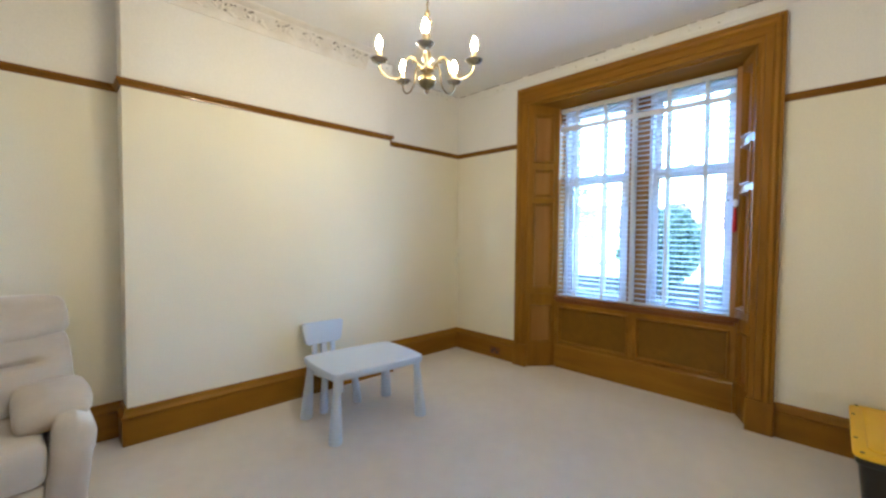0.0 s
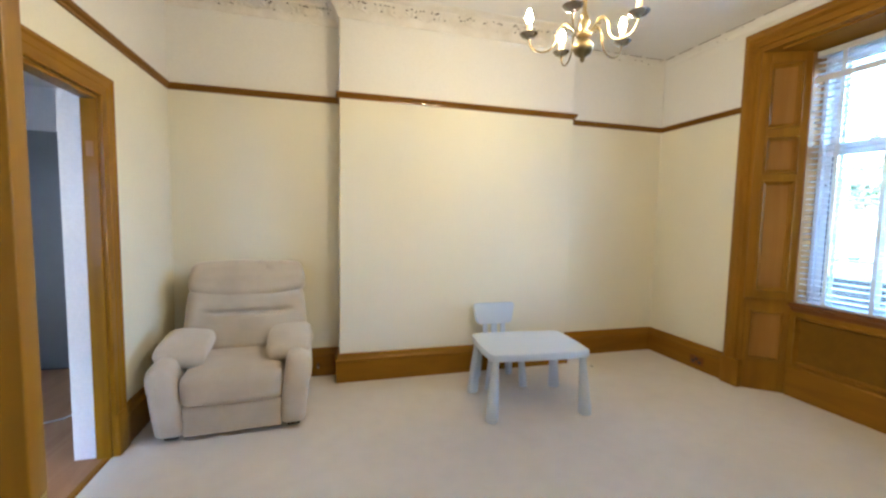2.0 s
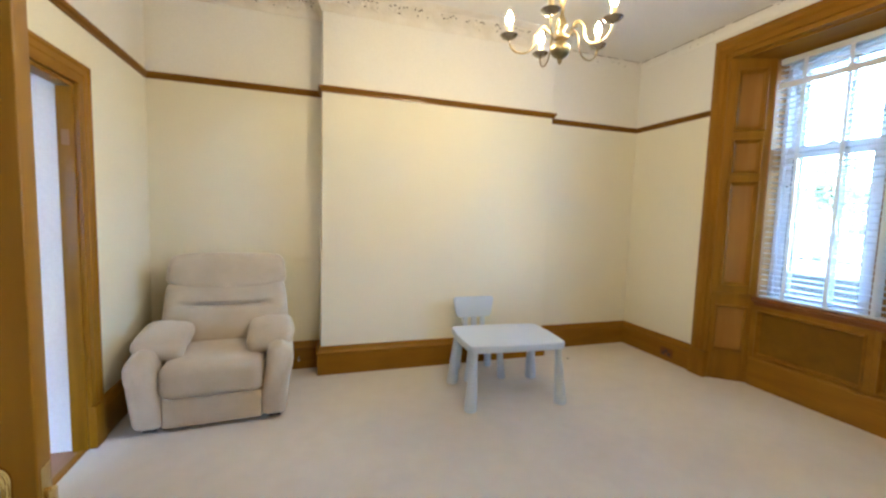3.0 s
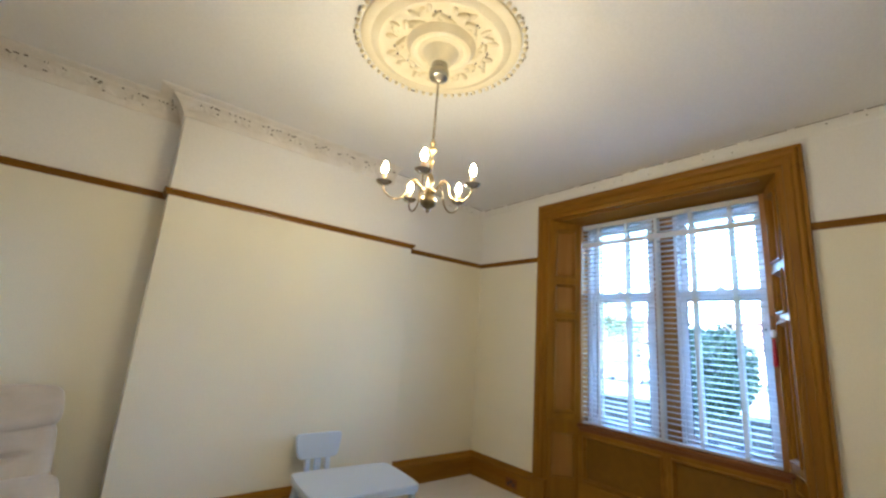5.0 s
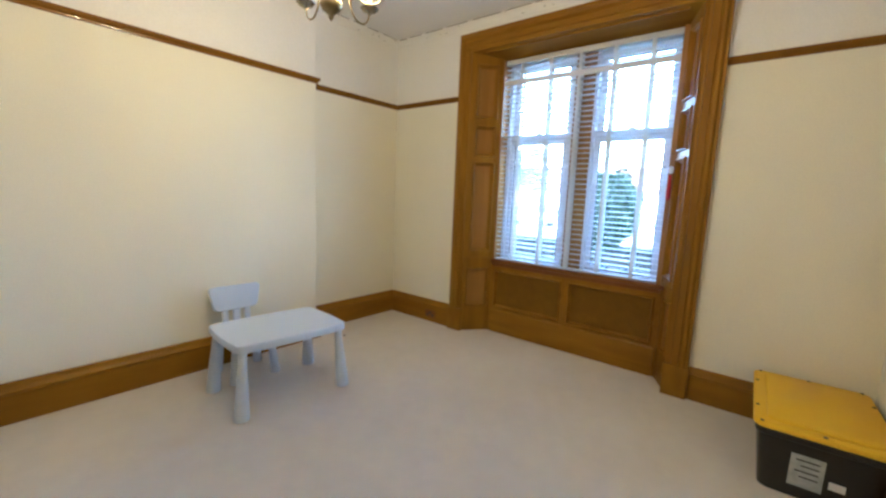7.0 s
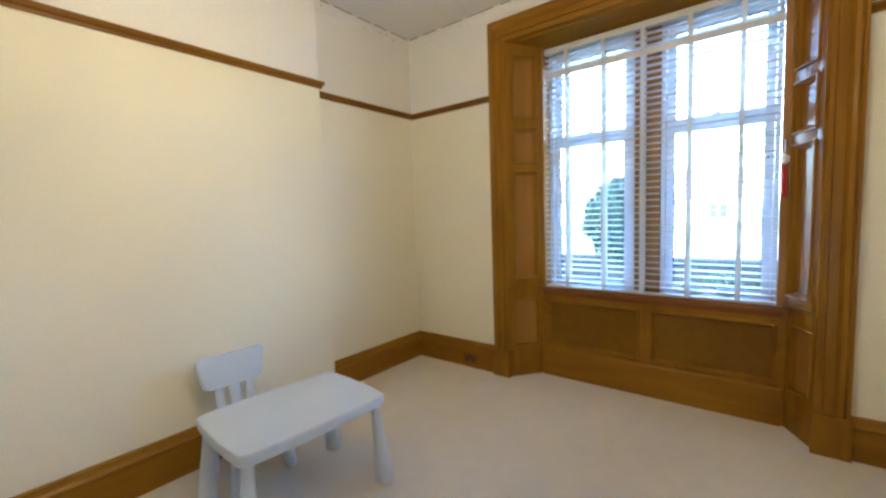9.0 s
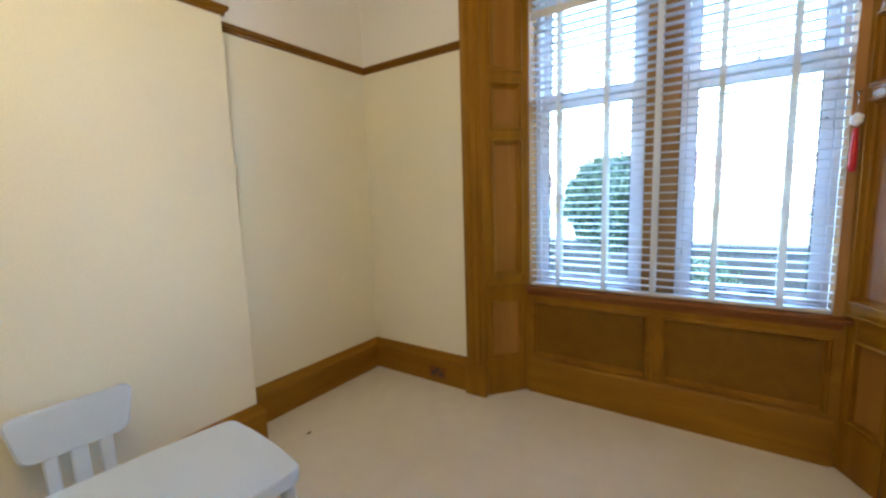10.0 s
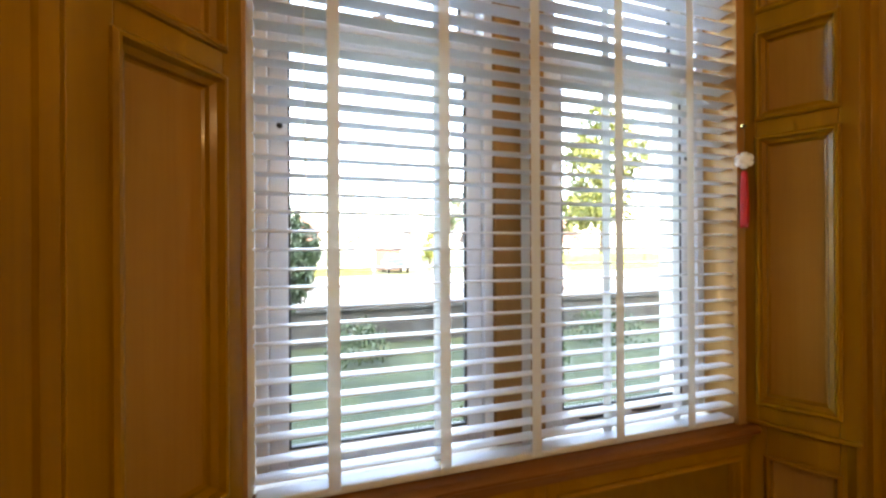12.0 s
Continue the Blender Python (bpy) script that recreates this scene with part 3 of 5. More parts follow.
surround = holder("window_surround", pose(0, 0, 0), "varnished pine window surround with architrave, folded shutters and panelled apron", "window surround", kind="structure")
AF = 4.572
ARCH = [(0, 0), (0.024, 0), (0.031, 0.008), (0.031, 0.045), (0.042, 0.050), (0.042, 0.098), (0.049, 0.103), (0.064, 0.118), (0.069, 0.138), (0.062, 0.150), (0.047, 0.157), (0.047, 0.178), (0, 0.178)]
# profile: (proud of the wall, across from the opening outwards)
W3, E3 = (-1, 0, 0), (1, 0, 0)
AL, AR, AT = 3.312, 1.360, 2.825
KL, KR = 0.148 / 0.178, 0.157 / 0.178
part("architrave", Shape().run([(a, b * KL) for a, b in ARCH], (X1, AL, 0.24), (X1, AL, AT), W3, (0, 1, 0)), WOOD_Z, surround, smooth=25)
ARW = [(a, b * KR) for a, b in ARCH]
part("architrave", Shape().run(ARW, (X1, AR, 0.24), (X1, AR, AT), W3, (0, -1, 0)), WOOD_Z, surround, smooth=25)


def head_arch():
    s = Shape()
    v0 = [Vector((X1 - a, AL + b * KL, AT + b)) for a, b in ARCH]
    v1 = [Vector((X1 - a, AR - b * KR, AT + b)) for a, b in ARCH]
    n = len(ARCH)
    s.add(v0 + v1, [(i, (i + 1) % n, n + (i + 1) % n, n + i) for i in range(n)] + [tuple(range(n)), tuple(range(2 * n - 1, n - 1, -1))])
    for side, y, sg, k in (("l", AL, 1, KL), ("r", AR, -1, KR)):
        a0 = [Vector((X1 - a, y + sg * b * k, AT)) for a, b in ARCH]
        a1 = [Vector((X1 - a, y + sg * b * k, AT + b)) for a, b in ARCH]
        s.add(a0 + a1, [(i, (i + 1) % n, n + (i + 1) % n, n + i) for i in range(n)])
    return s


part("head_architrave", head_arch(), WOOD_Y, surround, smooth=25)
for y0, y1 in ((AL - 0.006, AL + 0.157), (AR - 0.166, AR + 0.006)):
    part("plinth_block", Shape().box(AF - 0.014, X1 + 0.02, y0, y1, 0, 0.240, 0.004), WOOD_Z, surround)

# splayed shutters and the panels under them
SL0, SL1 = (4.580, 3.312), (4.835, 3.098)
SR0, SR1 = (4.580, 1.360), (4.835, 1.492)
for name, p, q in (("shutter", SL0, SL1), ("shutter", SR1, SR0)):
    m = between((*p, 0.80), (*q, 0.80), None)
    ln = (Vector(q) - Vector(p)).length
    sh = part("shutter", Shape().box(0, ln, 0.042, 0.05, 0, 2.03), WOOD_Z, surround, "folded pine shutter with three panels", smooth=0)
    sh.matrix_basis = m
    frame_pieces(sh, ln, 2.03, 0.068 if p == SL0 else 0.035, 0.05, [(0, 0.06), (0.975, 1.04), (1.335, 1.41), (1.92, 2.03)], 0.04, WOOD_Z, PANEL_WOOD, Matrix.Identity(4), 0.028, 0.032)
    m2 = between((*p, 0.0), (*q, 0.0), None) @ pose(0, 0.018, 0)
    lo = part("shutter_base", Shape().box(0, ln, 0.042, 0.05, 0, 0.80), WOOD_Z, surround, "panelled lining under the shutter", smooth=0)
    lo.matrix_basis = m2
    frame_pieces(lo, ln, 0.80, 0.055, 0.05, [(0, 0.27), (0.675, 0.80)], 0.04, WOOD_Z, PANEL_WOOD, Matrix.Identity(4), 0.016, 0.016)
    ledge = part("shutter_ledge", Shape().box(0, ln, -0.004, 0.04, 0.785, 0.80, 0.003), WOOD_Z, surround)
    ledge.matrix_basis = between((*p, 0.0), (*q, 0.0), None)

# apron under the sill
APX = 4.835
m = between((APX, SL1[1] + 0.02, 0), (APX, SR1[1] - 0.02, 0), None)
apw = SL1[1] - SR1[1] + 0.04
apron = part("apron", Shape().box(0, apw, 0.046, 0.052, 0, 0.745), WOOD_Y, surround, "panelled pine apron under the sill", smooth=0)
apron.matrix_basis = m
cell = apw / 2
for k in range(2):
    # the panels' colour carries the sill's shade
    frame_pieces(apron, cell, 0.745, 0.055 if k == 0 else 0.042, 0.042 if k == 0 else 0.055, [(0, 0.275), (0.665, 0.745)], 0.045, WOOD_Y, SHADED_APRON_WOOD, pose(cell * k, 0, 0), 0.022, 0.022)
part("apron_base", Shape().run([(0, 0), (0.010, 0), (0.010, 0.235), (0.004, 0.247), (0, 0.247)], (APX, SL1[1], 0), (APX, SR1[1], 0), W3), WOOD_Y, surround, smooth=20)
sill = part("sill", Shape().run([(0, 0), (0.112, 0), (0.120, 0.006), (0.122, 0.016), (0.116, 0.026), (0.105, 0.031), (0, 0.031)], (4.925, SL1[1] + 0.012, 0.745), (4.925, SR1[1] - 0.03, 0.745), W3), SILL_WOOD, surround, "dark varnished window sill with rounded nose", smooth=40)
part("sill_bead", Shape().run([(0, 0), (0.022, 0.0), (0.020, -0.010), (0.010, -0.022), (0.008, -0.034), (0, -0.036)], (APX, SL1[1], 0.745), (APX, SR1[1], 0.745), W3), SILL_WOOD, surround)
# soffit and linings of the window box
soffit = Shape().add([(4.575, AL, AT), (4.575, AR, AT), (4.96, 1.49, 2.775), (4.96, 3.10, 2.775), (4.575, AL, AT + 0.03), (4.575, AR, AT + 0.03), (4.96, 1.49, 2.805), (4.96, 3.10, 2.805)], [(0, 1, 2, 3), (4, 7, 6, 5), (0, 4, 5, 1), (2, 6, 7, 3), (0, 3, 7, 4), (1, 5, 6, 2)])
part("soffit", soffit, WOOD_Y, surround, smooth=0)
bd = Shape().run([(0, -0.014), (0.016, -0.012), (0.016, 0), (0, 0.004)], (4.62, 3.18, AT - 0.008), (4.62, 1.47, AT - 0.008), E3)
part("soffit_bead", bd, WOOD_Y, surround)
for y0, y1 in ((3.090, 3.12), (1.47, 1.5285)):
    part("lining", Shape().box(4.835, 4.965, y0, y1, 0.776, 2.78), MULLION_WOOD, surround, smooth=0)

# ---- sash windows ----


def sash_window(name, y0, y1, vent):
    """A white plastic sliding sash: outer frame, lower and upper sash, gaskets and panes."""
    w = holder(name, pose(0, 0, 0), "white plastic double-hung sash window", "window", "sash windows", "structure")
    z0, z1 = 0.776, 2.775
    x0, x1 = 4.965, 5.075
    part("window_frame", Shape().box(x0, x1, y0, y0 + 0.03, z0, z1, 0.003).box(x0, x1, y1 - 0.03, y1, z0, z1, 0.003).box(x0, x1, y0 + 0.03, y1 - 0.03, z1 - 0.04, z1, 0.003).box(x0, x1, y0 + 0.03, y1 - 0.03, z0, z0 + 0.02, 0.003), UPVC, w)
    a, b = y0 + 0.031, y1 - 0.031
    for nm, sx, sz0, sz1, bot, top in (("lower_sash", 4.985, z0 + 0.021, 2.062, 0.048, 0.090), ("upper_sash", 5.031, 1.985, z1 - 0.041, 0.075, 0.05)):
        sash = part(nm, Shape().box(sx, sx + 0.04, a, a + 0.05, sz0, sz1, 0.006).box(sx, sx + 0.04, b - 0.05, b, sz0, sz1, 0.006).box(sx, sx + 0.04, a + 0.05, b - 0.05, sz0, sz0 + bot, 0.006).box(sx, sx + 0.04, a + 0.05, b - 0.05, sz1 - top, sz1, 0.006), UPVC, w)
        c, d, e, f = a + 0.05, b - 0.05, sz0 + bot, sz1 - top
        g = 0.006
        part("gasket", Shape().box(sx + 0.004, sx + 0.02, c, c + g, e, f).box(sx + 0.004, sx + 0.02, d - g, d, e, f).box(sx + 0.004, sx + 0.02, c + g, d - g, e, e + g).box(sx + 0.004, sx + 0.02, c + g, d - g, f - g, f), GASKET, sash, "black rubber gasket", smooth=0)
        gl = part("pane", Shape().box(sx + 0.018, sx + 0.022, c + g, d - g, e + g, f - g), GLASS, sash, "clear glass pane", smooth=0)
        gl.visible_shadow = False
        if nm == "lower_sash":
            mid = (a + b) / 2
            part("sash_lock", Shape().box(sx - 0.012, sx + 0.016, mid - 0.03, mid + 0.03, sz1, sz1 + 0.014, 0.004).lathe([(0.012, 0), (0.012, 0.012), (0.006, 0.02)], 10, pose(sx + 0.004, mid, sz1 + 0.014)), UPVC, sash)
            part("restrictor", Shape().lathe([(0.007, -0.001), (0.009, 0.004), (0.007, 0.014), (0.003, 0.018)], 10, pose(sx, (b - 0.03) if not vent else (a + 0.03), 1.735, 0, -90, 0)), BLACK, sash, "dark sash restrictor knob")
            if vent:
                for q in (-0.075, 0.145):
                    part("sash_lift", Shape().tube([(sx, mid + q - 0.05, sz0 + 0.030), (sx - 0.02, mid + q - 0.04, sz0 + 0.033), (sx - 0.024, mid + q, sz0 + 0.036), (sx - 0.02, mid + q + 0.04, sz0 + 0.033), (sx, mid + q + 0.05, sz0 + 0.030)], 0.016, 8), BLACK, sash, "black lift handle")
    return w


sash_window("window_1", 2.402, 3.088, False)
sash_window("window_2", 1.530, 2.218, True)
thing("mullion", Shape().box(4.955, 5.07, 2.2205, 2.3995, 0.776, 2.775, 0.006), MULLION_WOOD, "brown wooden mullion between the sash windows", "mullion", "structure")
thing("mullion_outer", Shape().box(5.08, 5.20, 2.2205, 2.3995, 0.74, 2.80, 0.01), STONE, "buff stone mullion outside the window", "mullion", "structure")

# ---- venetian blind ----
blind = holder("venetian_blind", pose(4.873, 0, 0), "lowered white wooden venetian blind with open slats and cloth tapes", "blind")
BL0, BL1 = 1.532, 3.078
part("headrail", Shape().box(-0.028, 0.028, BL0, BL1, 2.725, 2.772, 0.004), SLAT, blind)
part("valance", Shape().box(-0.040, -0.033, BL0 - 0.002, BL1 + 0.002, 2.525, 2.575, 0.003), SLAT, blind, "slipped white valance strip")
slat_mesh = Shape().add([(x * 1.0, y, 0.0035 * (1 - (x / 0.025) ** 2) + dz) for dz in (0.0, 0.003) for y in (BL0, BL1) for x in (-0.025, -0.0125, 0, 0.0125, 0.025)],
                        [(i, i + 1, i + 6, i + 5) for i in range(4)] + [(10 + i + 5, 10 + i + 6, 10 + i + 1, 10 + i) for i in range(4)] + [(0, 5, 15, 10), (4, 14, 19, 9), (0, 10, 11, 1), (1, 11, 12, 2), (2, 12, 13, 3), (3, 13, 14, 4), (5, 6, 16, 15), (6, 7, 17, 16), (7, 8, 18, 17), (8, 9, 19, 18)]).mesh("slat", SLAT, 50)
rng = random.Random(3)
SLATS = 41
for k in range(SLATS):
    z = 0.838 + k * 0.0462
    s = part("slat", None, None, blind, mesh=slat_mesh)
    s.location = (rng.uniform(-0.001, 0.001), rng.uniform(-0.002, 0.002), z)
    s.rotation_euler = (rng.uniform(-0.0015, 0.0015), radians(1.5 + rng.uniform(-2.0, 2.0)), 0)
part("bottom_rail", Shape().box(-0.027, 0.027, BL0, BL1, 0.780, 0.800, 0.005), SLAT, blind)
for y in (2.893, 2.601, 2.322, 2.024, 1.732):
    for x in (-0.030, 0.030):
        part("ladder_tape", Shape().box(x - 0.0006, x + 0.0006, y - 0.015, y + 0.015, 0.79, 2.73), TAPE, blind, "cloth ladder tape", smooth=0)
part("cord", Shape().tube([(-0.034, 2.96, 2.72), (-0.034, 2.962, 1.9), (-0.034, 2.958, 1.5)], 0.0016, 5), TAPE, blind)

# ---- doorways on the west wall ----
DA = [(0, 0), (0.018, 0), (0.022, 0.008), (0.022, 0.05), (0.026, 0.056), (0.028, 0.085), (0.034, 0.095), (0.034, 0.110), (0.022, 0.118), (0, 0.118)]


def door_frame(name, y0, y1, label):
    """Lining and room-side architrave of a doorway."""
    f = holder(name, pose(0, 0, 0), label, "door frame", kind="structure")
    h = DH
    part("jamb", Shape().box(X0 - 0.075, X0 + 0.001, y0, y0 + 0.022, 0, h - 0.022, 0.003), WOOD_Z, f)
    part("jamb", Shape().box(X0 - 0.075, X0 + 0.001, y1 - 0.022, y1, 0, h - 0.022, 0.003), WOOD_Z, f)
    part("head_jamb", Shape().box(X0 - 0.075, X0 + 0.001, y0, y1, h - 0.022, h, 0.003), WOOD_Y, f)
    part("architrave", Shape().run(DA, (X0, y1 - 0.006, 0.25), (X0, y1 - 0.006, h), E3, (0, 1, 0)), WOOD_Z, f, smooth=25)
    part("architrave", Shape().run(DA, (X0, y0 + 0.006, 0.25), (X0, y0 + 0.006, h), E3, (0, -1, 0)), WOOD_Z, f, smooth=25)
    s = Shape()
    n = len(DA)
    v0 = [Vector((X0 + a, y0 + 0.006 - b, h + b)) for a, b in DA]
    v1 = [Vector((X0 + a, y1 - 0.006 + b, h + b)) for a, b in DA]
    s.add(v0 + v1, [(i, (i + 1) % n, n + (i + 1) % n, n + i) for i in range(n)])
    for y, sg in ((y1 - 0.006, 1), (y0 + 0.006, -1)):
        a0 = [Vector((X0 + a, y + sg * b, h)) for a, b in DA]
        a1 = [Vector((X0 + a, y + sg * b, h + b)) for a, b in DA]
        s.add(a0 + a1, [(i, (i + 1) % n, n + (i + 1) % n, n + i) for i in range(n)])
    part("head_architrave", s, WOOD_Y, f, smooth=25)
    for a, b in ((y0 - 0.116, y0 + 0.008), (y1 - 0.008, y1 + 0.116)):
        part("plinth_block", Shape().box(X0, X0 + 0.040, a, b, 0, 0.25, 0.004), WOOD_Z, f)
    return f


door_frame("door_frame_1", A0, A1, "varnished pine door frame of the entrance")
fr2 = door_frame("door_frame_2", B0, B1, "varnished pine door frame of an open doorway")
part("latch_patch", Shape().box(X0 - 0.055, X0 - 0.02, B1 - 0.0235, B1 - 0.021, 1.72, 1.80, 0.0008), MULLION_WOOD, fr2, "worn wooden patch over an old latch")

# the open panelled door
DW, DT, DHT = 0.818, 0.042, 2.015
door = holder("door_1", pose(X0 + 0.03, 1.212, 0.012, 0, 0, 6.0), "open varnished pine panelled door with brass lever handle", "door", kind="structure")
body = part("door_leaf", Shape().box(0.02, DW - 0.02, 0.010, DT - 0.010, 0.02, DHT - 0.02), WOOD_Z, door, smooth=0)
RAILS = [(0, 0.24), (0.80, 1.02), (DHT - 0.12, DHT)]
for a, b in ((0, 0.125), (DW / 2 - 0.055, DW / 2 + 0.055), (DW - 0.125, DW)):
    part("stile", Shape().box(a, b, 0, DT, 0, DHT, 0.003), WOOD_Z, door)
for a, b in ((0.125, DW / 2 - 0.055), (DW / 2 + 0.055, DW - 0.125)):
    for z0, z1 in RAILS:
        part("rail", Shape().box(a, b, 0.0005, DT - 0.0005, z0, z1, 0.002), WOOD_X, door)
    for (p, b0), (c0, q) in zip(RAILS, RAILS[1:]):
        s = Shape()
        for face, ydir in ((0.0, 1), (DT, -1)):
            pr = [(0, -0.002), (0, 0.010), (0.024, 0.010), (0.020, 0.004), (0.008, -0.002)]
            for p0, p1, out in (((a, face, b0), (a, face, c0), (1, 0, 0)), ((b, face, c0), (b, face, b0), (-1, 0, 0)), ((b, face, b0), (a, face, b0), (0, 0, 1)), ((a, face, c0), (b, face, c0), (0, 0, -1))):
                s.run(pr, p0, p1, out, (0, ydir, 0), -1, -1)
        part("moulding", s, WOOD_Z, door, smooth=20)
HZ, HU = 0.965, DW - 0.050
for side in (-1, 1):
    fy = 0.0 if side < 0 else DT
    m = Matrix.Translation((HU, fy, HZ)) @ Matrix(((1, 0, 0), (0, 0, side), (0, 1, 0))).to_4x4()
    out = [(0.024 * math.cos(radians(a)), 0.058 + 0.024 * math.sin(radians(a))) for a in range(0, 181, 20)] + [(0.024 * math.cos(radians(a)), -0.058 + 0.024 * math.sin(radians(a))) for a in range(180, 361, 20)]
    plate = part("handle_plate", Shape().prism(out, 0, 0.004, m), BRASS, door, "aged brass backplate with rounded ends")
    part("inset", Shape().prism([(x * 0.62, y * 0.84) for x, y in out], 0.0035, 0.0052, m), BRASS, plate, "brass inset")
    part("bead_rim", Shape().tube([m @ Vector((x * 0.84, y * 0.93, 0.004)) for x, y in out + out[:1]], 0.0018, 6), BRASS, plate)
    part("lever", Shape().lathe([(0.013, 0.005), (0.012, 0.015), (0.009, 0.02), (0.009, 0.042), (0.012, 0.046), (0.010, 0.056), (0.001, 0.058)], 14, m @ pose(0, 0.012, 0)).tube([m @ Vector(p) for p in ((0, 0.012, 0.048), (-0.03, 0.012, 0.052), (-0.07, 0.008, 0.052), (-0.10, 0.006, 0.050), (-0.115, 0.010, 0.048))], [0.008, 0.007, 0.007, 0.0075, 0.005], 8), BRASS, plate, "brass lever")
    for q in (-0.066, 0.066):
        part("screw", Shape().lathe([(0.004, 0.006), (0.0035, 0.0075), (0.001, 0.008)], 8, m @ pose(0, q, 0)), BRASS, plate)
    part("keyhole", Shape().prism([(0.004 * math.cos(k), 0.004 * math.sin(k)) for k in [i * 0.785 for i in range(8)]], 0.0005, 0.0015, Matrix.Translation((HU + 0.035, fy, HZ + 0.012)) @ Matrix(((1, 0, 0), (0, 0, side), (0, 1, 0))).to_4x4()), GASKET, door, "dark keyhole")
part("latch_plate", Shape().box(DW - 0.0005, DW + 0.0015, 0.008, DT - 0.008, HZ - 0.09, HZ + 0.06, 0.0005), BRASS, door, "brass latch plate on the door edge")
part("latch_bolt", Shape().box(DW + 0.001, DW + 0.012, 0.014, DT - 0.014, HZ + 0.0, HZ + 0.024, 0.003), BRASS, door)
for z in (0.2, 1.0, 1.78):
    part("hinge", Shape().lathe([(0.007, -0.045), (0.007, 0.045)], 10, pose(-0.004, DT + 0.002, z)), BRASS, door)

# ---- things in the hall ----
cab = holder("tall_cabinet", pose(-0.62, 5.0, -0.004), "tall dark grey flush cabinet against a white wall", "cabinet")
part("carcass", Shape().box(-1.0, 0.18, 0, 0.5, 0.02, 2.1, 0.004), GREY, cab)
part("plinth", Shape().box(-0.98, 0.16, 0.03, 0.48, 0, 0.02), BLACK, cab)
part("door", Shape().box(-0.42, 0.178, -0.018, -0.001, 0.05, 2.09, 0.003), GREY, cab)
part("door", Shape().box(-0.998, -0.424, -0.018, -0.001, 0.05, 2.09, 0.003), GREY, cab)
sock = holder("socket_outlet", pose(-0.60, 4.981, 0.36), "white double socket outlet", "socket")
part("plate", Shape().box(-0.073, 0.073, -0.009, 0, -0.043, 0.043, 0.004), UPVC, sock)
for q in (-0.035, 0.035):
    part("switch", Shape().box(q - 0.008, q + 0.008, -0.013, -0.008, 0.012, 0.03, 0.002), UPVC, sock)
rt = holder("router_box", pose(-0.62, 4.86, -0.004), "small black router box on the floorboards", "router")
part("case", Shape().box(-0.09, 0.09, -0.02, 0.02, 0.012, 0.24, 0.012), BLACK, rt)
part("foot", Shape().box(-0.05, 0.05, -0.045, 0.045, 0, 0.014, 0.004), BLACK, rt)
thing("cable", Shape().tube([(-0.58, 4.965, 0.36), (-0.57, 4.93, 0.30), (-0.60, 4.78, 0.10), (-0.56, 4.6, 0.004), (-0.46, 4.3, 0.003), (-0.60, 3.95, 0.003), (-0.9, 3.8, 0.003)], 0.005, 6), UPVC, "loose white cable on the floorboards", "cable")

# ---- chandelier ----
chand = holder("chandelier", pose(CX, CY, 0), "lit five-arm brass chandelier hanging on a chain", "chandelier")
part("canopy", Shape().lathe([(0.044, 3.018), (0.048, 3.005), (0.045, 2.990), (0.054, 2.978), (0.058, 2.955), (0.050, 2.928), (0.022, 2.911), (0.006, 2.905)], 24), STEEL, chand, "dark polished ceiling cup")
z = 2.905
k = 0
while z > 2.540:
    m = pose(0, 0, z - 0.011, 0, 0, 90 * (k % 2) + 20)
    part("chain_link", Shape().tube([m @ Vector((0.0065 * math.cos(a), 0, 0.013 * math.sin(a))) for a in [2 * math.pi * i / 10 for i in range(11)]], 0.0020, 5), PEWTER, chand)
    z -= 0.021
    k += 1
part("flex", Shape().tube([(0.002, 0, 2.91), (0.005, 0.003, 2.75), (-0.003, 0.002, 2.65), (0, 0, 2.53)], 0.0025, 6), PEWTER, chand)
part("column", Shape().lathe([(0.004, 2.553), (0.012, 2.543), (0.016, 2.528), (0.008, 2.513), (0.022, 2.498), (0.026, 2.483), (0.012, 2.463), (0.009, 2.438), (0.018, 2.423), (0.011, 2.403), (0.010, 2.358), (0.020, 2.333), (0.026, 2.308), (0.014, 2.283), (0.013, 2.273), (0.034, 2.263), (0.036, 2.250), (0.016, 2.240), (0.030, 2.228), (0.044, 2.208), (0.046, 2.193), (0.036, 2.173), (0.016, 2.160), (0.010, 2.152), (0.012, 2.146), (0.004, 2.136), (0.001, 2.132)], 24), PEWTER, chand, "turned brass column with ball end")


def arm_path():
    pts = []
    for i in range(25):
        s = i / 24
        if s < 0.25:
            a = s / 0.25
            pts.append((0.03 + 0.055 * a, 2.256 + 0.045 * math.sin(a * math.pi * 0.5)))
        elif s < 0.45:
            a = (s - 0.25) / 0.2
            pts.append((0.085 + 0.03 * math.sin(a * math.pi * 0.5), 2.301 - 0.05 * (1 - math.cos(a * math.pi * 0.5))))
        else:
            a = (s - 0.45) / 0.55
            pts.append((0.1775 - 0.0625 * math.cos(a * math.pi), 2.250 - 0.062 * math.sin(a * math.pi) + 0.0 * a))
    return pts


